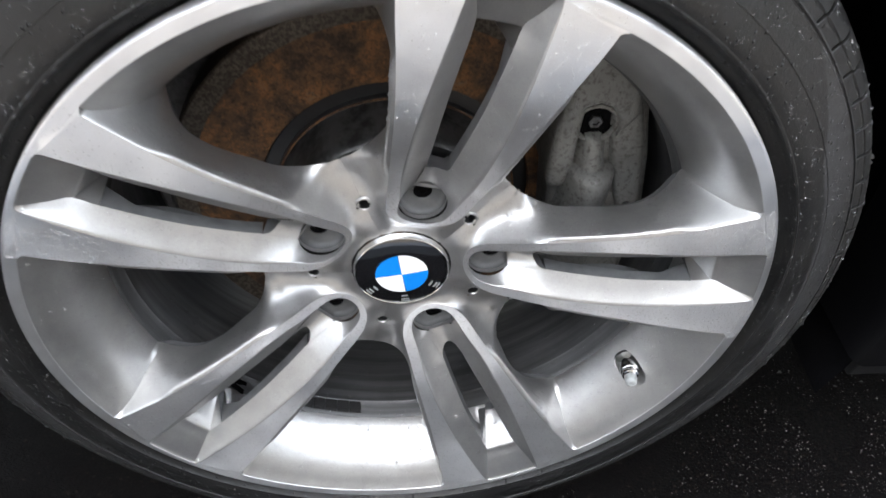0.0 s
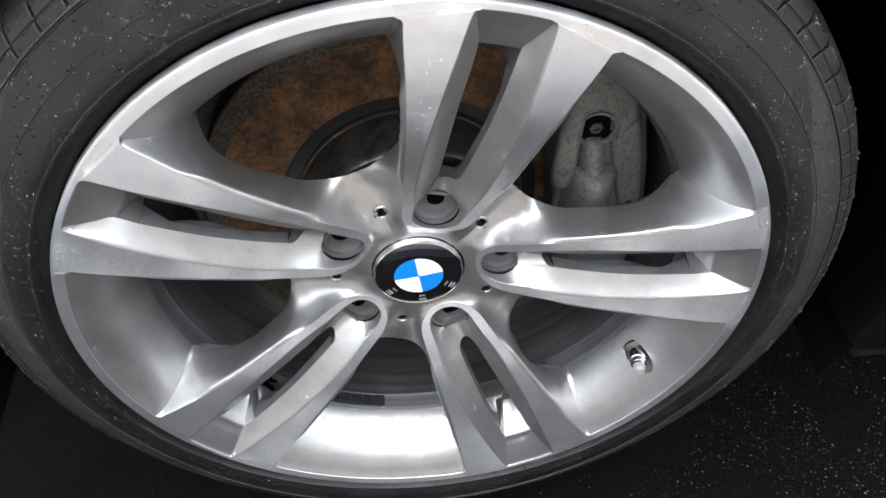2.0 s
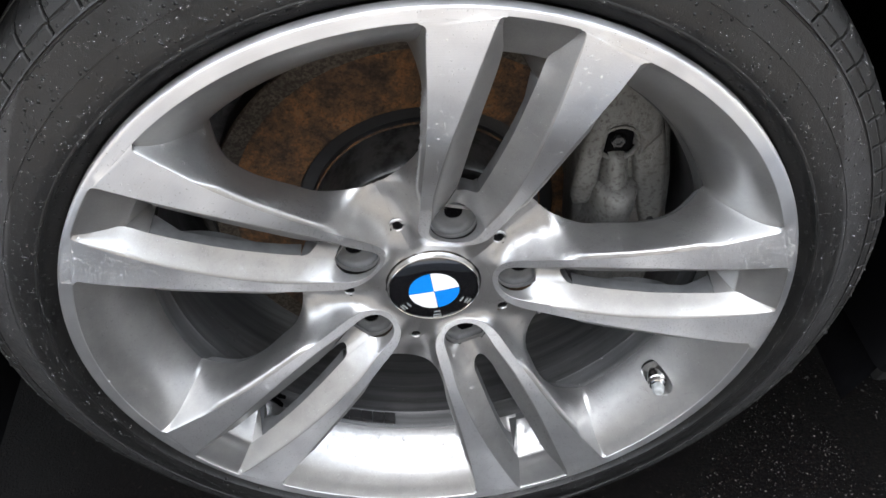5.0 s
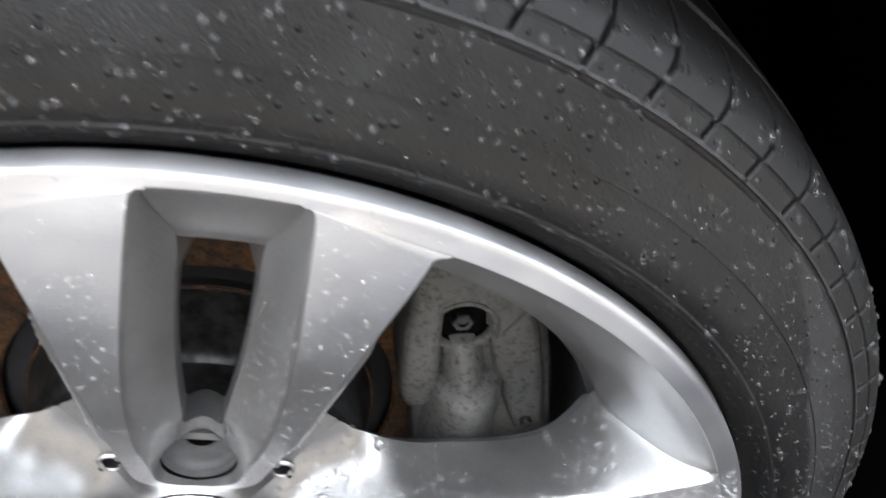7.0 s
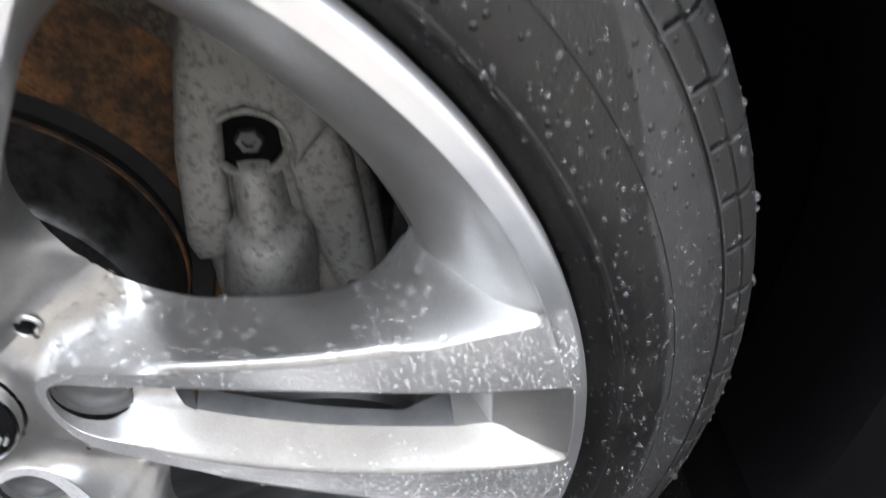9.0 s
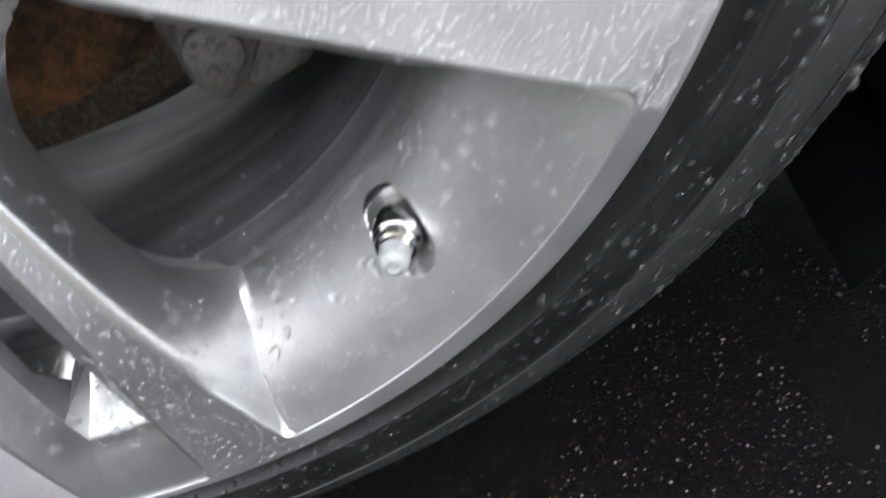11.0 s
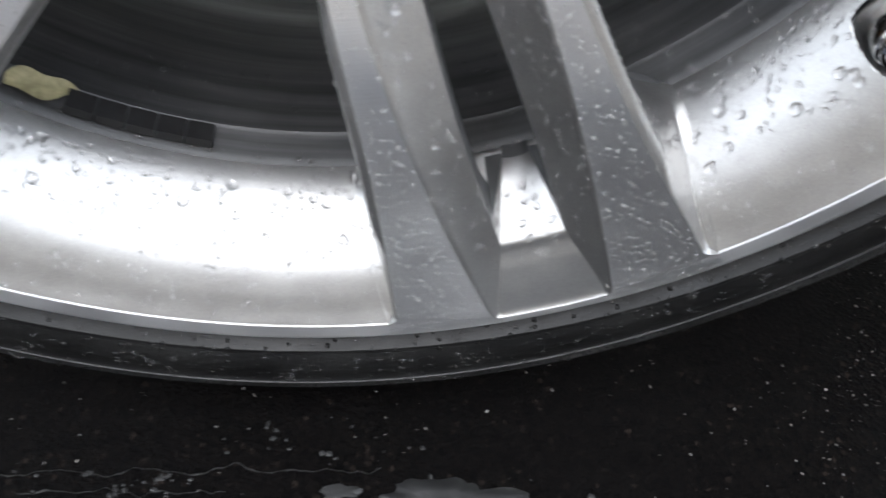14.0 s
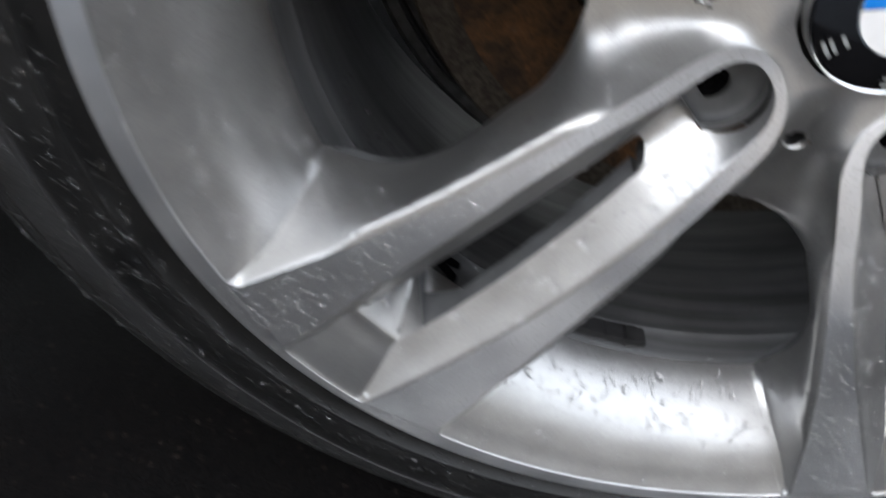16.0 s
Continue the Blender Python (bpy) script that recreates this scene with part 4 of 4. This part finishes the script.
# ---- loose matter on the road ----
def chunk(bm_verts, bm_faces, at, size, rng):
    base = len(bm_verts)
    ico = ((0, 0, 1), (.9, 0, .3), (.28, .85, .3), (-.72, .53, .3), (-.72, -.53, .3), (.28, -.85, .3), (0, 0, -.5))
    yaw = rng.uniform(0, 6.28)
    sx, sy, sz = size * rng.uniform(.6, 1.3), size * rng.uniform(.5, 1.0), size * rng.uniform(.4, .8)
    for x, y, z in ico:
        x, y = x * sx * rng.uniform(.75, 1.2), y * sy * rng.uniform(.75, 1.2)
        bm_verts.append((at[0] + x * math.cos(yaw) - y * math.sin(yaw), at[1] + x * math.sin(yaw) + y * math.cos(yaw), at[2] + (z + .4) * sz))
    for i in range(5):
        j = (i + 1) % 5
        bm_faces.append((base, base + 1 + i, base + 1 + j))
        bm_faces.append((base + 6, base + 1 + j, base + 1 + i))


rng = random.Random(11)
gv, gf = [], []
for i in range(9000):
    if rng.random() < .72:
        x, y = rng.gauss(.50, .15), rng.gauss(.02, .10)
    else:
        x, y = rng.uniform(-.35, .75), rng.uniform(-.30, .20)
    if noise.noise(Vector((x * 14, y * 14, 3))) < -.05 + (.25 if x < .22 else -.1):
        continue
    if math.hypot(x, 0) < .13 and y > .0:
        continue
    chunk(gv, gf, (x, y, 0), .00024 + .0010 * rng.random() ** 5, rng)
grit = new("road_grit", finish("road_grit", gv, gf, 0))
grit.data.materials.append(GRIT)
tagged(grit, "fine pale grit scattered over the wet asphalt", "grit", kind="stuff")


# broken grey flecks of silt where puddles have drawn back
fv, ff = [], []
for cx, cy, w, h, count in ((.058, -.043, .040, .011, 60), (-.128, -.042, .026, .013, 70), (-.080, -.031, .042, .006, 60), (.005, -.012, .050, .010, 50), (.52, .16, .05, .02, 200)):
    for i in range(count):
        x, y = cx + w * rng.gauss(0, .55), cy + h * rng.gauss(0, .55)
        if noise.noise(Vector((x * 60, y * 110, 8))) < .02:
            continue
        chunk(fv, ff, (x, y, -.0002), .0006 + .0018 * rng.random() ** 2, rng)
fv = [(x, y, z * .22) for x, y, z in fv]
silt = new("silt_flecks", finish("silt_flecks", fv, ff, 0))
silt.data.materials.append(SCUM)
tagged(silt, "broken grey flecks of silt on the wet road", "silt", kind="stuff")

# a drying film of silt with a scalloped edge, and the thin line that a puddle left
def film_mesh(rx, ry, seed, n=72):
    edge, crown = [], []
    for k in range(n):
        a = 2 * math.pi * k / n
        w = 1 + .42 * noise.noise(Vector((math.cos(a) * 1.7, math.sin(a) * 1.7, seed))) + .16 * noise.noise(Vector((math.cos(a) * 6, math.sin(a) * 6, seed)))
        edge.append((rx * w * math.cos(a), ry * w * math.sin(a), 0.0))
        crown.append((rx * w * .97 * math.cos(a), ry * w * .97 * math.sin(a), .0004))
    inner = [(x * .5, y * .5, .0005) for x, y, z in crown]
    return grid_mesh("silt_film", [edge, crown, inner, [(0, 0, .0005)] * n], True, 60)


for at, rx, ry, seed in (((.066, -.043), .031, .0105, 2.0), ((-.142, -.046), .024, .011, 5.0), ((.018, -.037), .008, .0035, 9.0)):
    film = new("silt_film", film_mesh(rx, ry, seed))
    film.location = (*at, .0004)
    film.data.materials.append(SCUM)
    tagged(film, "thin grey film of silt drying on the wet road", "silt", kind="stuff")


def tide_mesh(x0, x1, y0, seed, n=150):
    sides = [[], [], []]
    for k in range(n):
        x = x0 + (x1 - x0) * k / (n - 1)
        y = y0 + .0052 * noise.noise(Vector((x * 55, seed, 1))) + .0016 * noise.noise(Vector((x * 210, seed, 4)))
        w = .00055 * (.35 + abs(noise.noise(Vector((x * 130, seed, 7)))))
        for row, dy, z in zip(sides, (-w, 0, w), (0, .0004, 0)):
            row.append((x, y + dy, z + .0003))
    return grid_mesh("tide_line", sides, False, 60)


for x0, x1, y0, seed in ((-.125, .036, -.027, 3.0), (-.115, -.03, -.036, 6.0)):
    line = new("tide_line", tide_mesh(x0, x1, y0, seed))
    line.data.materials.append(SCUM)
    tagged(line, "thin wavy grey line left by a dried puddle", "silt", kind="stuff")

chip_v, chip_f = [], []
for i in range(170):
    x, y = rng.uniform(-.22, .36), rng.uniform(-.07, .03)
    chunk(chip_v, chip_f, (x, y, 0), .0004 + .0008 * rng.random() ** 2, rng)
chips = new("pale_chips", finish("pale_chips", chip_v, chip_f, 0))
chips.data.materials.append(GRIT)
tagged(chips, "scattered pale stone chips on the wet asphalt", "grit", kind="stuff")

# ---- rain drops ----
def dome(segments, rings):
    v, f = [], []
    for j in range(rings):
        q = math.pi / 2 * j / rings
        for i in range(segments):
            a = 2 * math.pi * i / segments
            v.append((math.cos(a) * math.cos(q), math.sin(a) * math.cos(q), math.sin(q)))
    v.append((0, 0, 1))
    for j in range(rings - 1):
        for i in range(segments):
            k = (i + 1) % segments
            f.append((j * segments + i, j * segments + k, (j + 1) * segments + k, (j + 1) * segments + i))
    top = len(v) - 1
    for i in range(segments):
        f.append(((rings - 1) * segments + i, (rings - 1) * segments + (i + 1) % segments, top))
    return np.array(v), f


SMALL_DROP, BIG_DROP = dome(10, 3), dome(14, 5)
BEADS = {}  # drops already laid, by cell, so that none run into each other


def drops_on(label, sources, count, sizes, keep=None, flat=.42, seed=1, power=3.0, sag=.12, mat=None):
    """Beads of water over meshes: sources are (mesh, matrix); sizes the least and greatest radius."""
    r = np.random.RandomState(seed)
    cents, norms, areas, edges = [], [], [], []
    for data, m in sources:
        n = len(data.polygons)
        c, q, a = np.zeros(n * 3), np.zeros(n * 3), np.zeros(n)
        data.polygons.foreach_get("center", c)
        data.polygons.foreach_get("normal", q)
        data.polygons.foreach_get("area", a)
        mw = np.array(m)
        c, q = c.reshape(-1, 3) @ mw[:3, :3].T + mw[:3, 3], q.reshape(-1, 3) @ mw[:3, :3].T
        back = (q[:, 1] > .25) | ((np.abs(q[:, 1]) <= .25) & (q[:, 2] < 0))
        q[back] *= -1
        ok = np.ones(n, bool) if keep is None else keep(c, q)
        vi = np.array([[p.vertices[0], p.vertices[1], p.vertices[2]] for p in data.polygons])
        co = np.zeros(len(data.vertices) * 3)
        data.vertices.foreach_get("co", co)
        co = co.reshape(-1, 3) @ mw[:3, :3].T + mw[:3, 3]
        cents.append(c[ok]), norms.append(q[ok]), areas.append(a[ok]), edges.append(co[vi[ok]])
    c, q, a, tri = np.concatenate(cents), np.concatenate(norms), np.concatenate(areas), np.concatenate(edges)
    pick = r.choice(len(c), count, p=a / a.sum())
    verts, faces, base = [], [], 0
    for i in pick:
        s, t = r.rand(), r.rand()
        p0, p1, p2 = tri[i]
        at = p1 + (p0 - p1) * s + (p2 - p1) * t
        rad = sizes[0] + (sizes[1] - sizes[0]) * r.rand() ** power
        cell = tuple(int(v // .005) for v in at)
        near = [b for d in product((-1, 0, 1), repeat=3) for b in BEADS.get((cell[0] + d[0], cell[1] + d[1], cell[2] + d[2]), ())]
        if any(abs(at[0] - b[0]) + abs(at[1] - b[1]) + abs(at[2] - b[2]) < 1.35 * (rad + b[3]) for b in near):
            continue
        BEADS.setdefault(cell, []).append((at[0], at[1], at[2], rad))
        z = q[i] / (np.linalg.norm(q[i]) + 1e-9)
        down = np.array((0, 0, -1.0)) - z * -z[2]
        down /= np.linalg.norm(down) + 1e-6
        x = np.cross(down, z)
        dv, df = BIG_DROP if rad > .0011 else SMALL_DROP
        run = 1 + r.rand() * (.25 if rad > .0008 else .12)
        wob = 1 + .05 * (r.rand(len(dv)) - .5) if rad < .0011 else 1.0
        lx, ly, lz = dv[:, 0] * rad * wob, dv[:, 1] * rad * run * wob, dv[:, 2] * rad * flat * (.8 + .5 * r.rand())
        ly = ly + lz * sag
        lx = lx * (1 + .18 * dv[:, 1] * min(1, rad / .0015))
        w = at + np.outer(lx, x) + np.outer(ly, down) + np.outer(lz - rad * .03, z)
        verts.append(w)
        faces += [tuple(k + base for k in f) for f in df]
        base += len(dv)
    d = bpy.data.meshes.new("water_drops")
    d.from_pydata(np.concatenate(verts).tolist(), [], faces)
    d.polygons.foreach_set("use_smooth", [True] * len(d.polygons))
    d.materials.append(mat or WATER)
    o = new("water_drops", d)
    return tagged(o, label, "water drops", kind="stuff")


bpy.context.view_layer.update()
M0 = Matrix.Translation(AXLE)
SP = [M0 @ pose(0, 0, 0, 0, PHI + 72 * k, 0) for k in range(5)]


def rel(c):
    return c - np.array(AXLE)


UP = lambda c, q: (c[:, 1] < .034) & (q[:, 2] > -.2) & (np.hypot(c[:, 0], c[:, 2] - .311) < .196)
drops_on("large rain beads on the painted rim dish", [(dish.data, M0)], 200, (.0011, .0025), lambda c, q: (rel(c)[:, 2] < -.05) & (c[:, 1] > .020) & (c[:, 1] < .046), .48, 6, 2.2)
drops_on("row of rain beads along the dish's inner edge", [(dish.data, M0)], 220, (.0008, .0018), lambda c, q: (rel(c)[:, 2] < -.05) & (c[:, 1] > .036) & (c[:, 1] < .046), .48, 16, 2.0)
drops_on("large rain beads on the painted spoke flanks", [(BODY_MESH, m) for m in SP], 150, (.0013, .0024), lambda c, q: (c[:, 1] < .034) & (q[:, 2] > .2) & (np.hypot(c[:, 0], c[:, 2] - .311) < .190) & ((c[:, 0] < .08) | (np.abs(rel(c)[:, 2] + .012) > .036)), .62, 8, 2.2)
drops_on("clear round rain beads on the upward spoke flank", [(BODY_MESH, SP[1])], 260, (.0006, .0023), lambda c, q: (c[:, 1] < .056) & (q[:, 2] > .3) & (rel(c)[:, 2] > .02) & (np.hypot(c[:, 0], c[:, 2] - .311) < .205), .62, 21, 2.0)
drops_on("rain beads on the lower pockets and spoke corners", [(BODY_MESH, SP[2]), (BODY_MESH, SP[3])], 150, (.0006, .0019), lambda c, q: (c[:, 1] > .008) & (c[:, 1] < .036) & (np.hypot(c[:, 0], c[:, 2] - .311) > .197) & (np.hypot(c[:, 0], c[:, 2] - .311) < .222), .55, 41, 2.0)
drops_on("rain beads on the painted rim dish", [(dish.data, M0)], 2600, (.0005, .0013), lambda c, q: rel(c)[:, 2] < .06, .48, 5, 2.2)
drops_on("rain beads on the upper spoke flanks", [(BODY_MESH, SP[0]), (BODY_MESH, SP[4])], 150, (.0005, .0018), lambda c, q: (c[:, 1] < .050) & (q[:, 2] > .2), .62, 22, 2.2)
drops_on("rain beads on the painted spoke flanks", [(BODY_MESH, m) for m in SP], 2400, (.0004, .0013), UP, .6, 7, 2.0)
drops_on("tiny rain beads on the machined spoke faces", [(FACE_MESH, m) for m in SP], 1900, (.00024, .0008), None, .62, 3, 2.4, mat=SPRAY)
drops_on("dense fine rain beads on the level machined faces", [(FACE_MESH, m) for m in SP], 4800, (.00022, .0007), lambda c, q: (rel(c)[:, 2] < .09) & (rel(c)[:, 2] > -.075), .66, 4, 2.2, mat=SPRAY)
drops_on("fine rain beads on the lower machined faces", [(FACE_MESH, m) for m in SP], 1700, (.0002, .0006), lambda c, q: rel(c)[:, 2] <= -.075, .6, 34, 2.4, mat=SPRAY)
HUB = lambda c, q: (c[:, 1] < .058) & (np.hypot(c[:, 0], c[:, 2] - .311) < .115) & (q[:, 2] > -.75)
drops_on("fine rain beads round the wheel hub", [(BODY_MESH, m) for m in SP], 1500, (.0003, .0009), HUB, .6, 31, 2.2)
drops_on("round rain beads on the hub between the spokes", [(BODY_MESH, m) for m in SP], 90, (.0009, .0019), HUB, .6, 32, 1.6)
sidewall = [o for o in tyre.children if o.name == "carcass"][0].data
AROUND = lambda c: np.hypot(rel(c)[:, 0], rel(c)[:, 2])
drops_on("rain beads on the black tyre sidewall", [(sidewall, M0)], 3800, (.0004, .0012), lambda c, q: (c[:, 1] < .018) & (AROUND(c) > .2545) & (rel(c)[:, 2] > -.30), .85, 9, 2.4, mat=SPATTER)
drops_on("rain beads lined along the tyre's rim rib", [(sidewall, M0)], 330, (.0006, .0018), lambda c, q: (AROUND(c) > .2540) & (AROUND(c) < .2585), .7, 10, 2.0, mat=SPATTER)
drops_on("rain beads on the tyre's shoulder blocks", [(WIDE, M0 @ pose(0, 0, 0, 0, i * 360 / 84 + .6, 0)) for i in range(84) if not 28 < i < 56], 700, (.0005, .0018), lambda c, q: c[:, 1] < .03, .85, 12, 2.0, mat=SPATTER)
drops_on("rain beads on the dusty rim barrel", [(barrel.data, M0)], 500, (.0005, .0018), lambda c, q: (rel(c)[:, 2] < -.08) & (c[:, 1] < .10), .5, 13, 2.2)
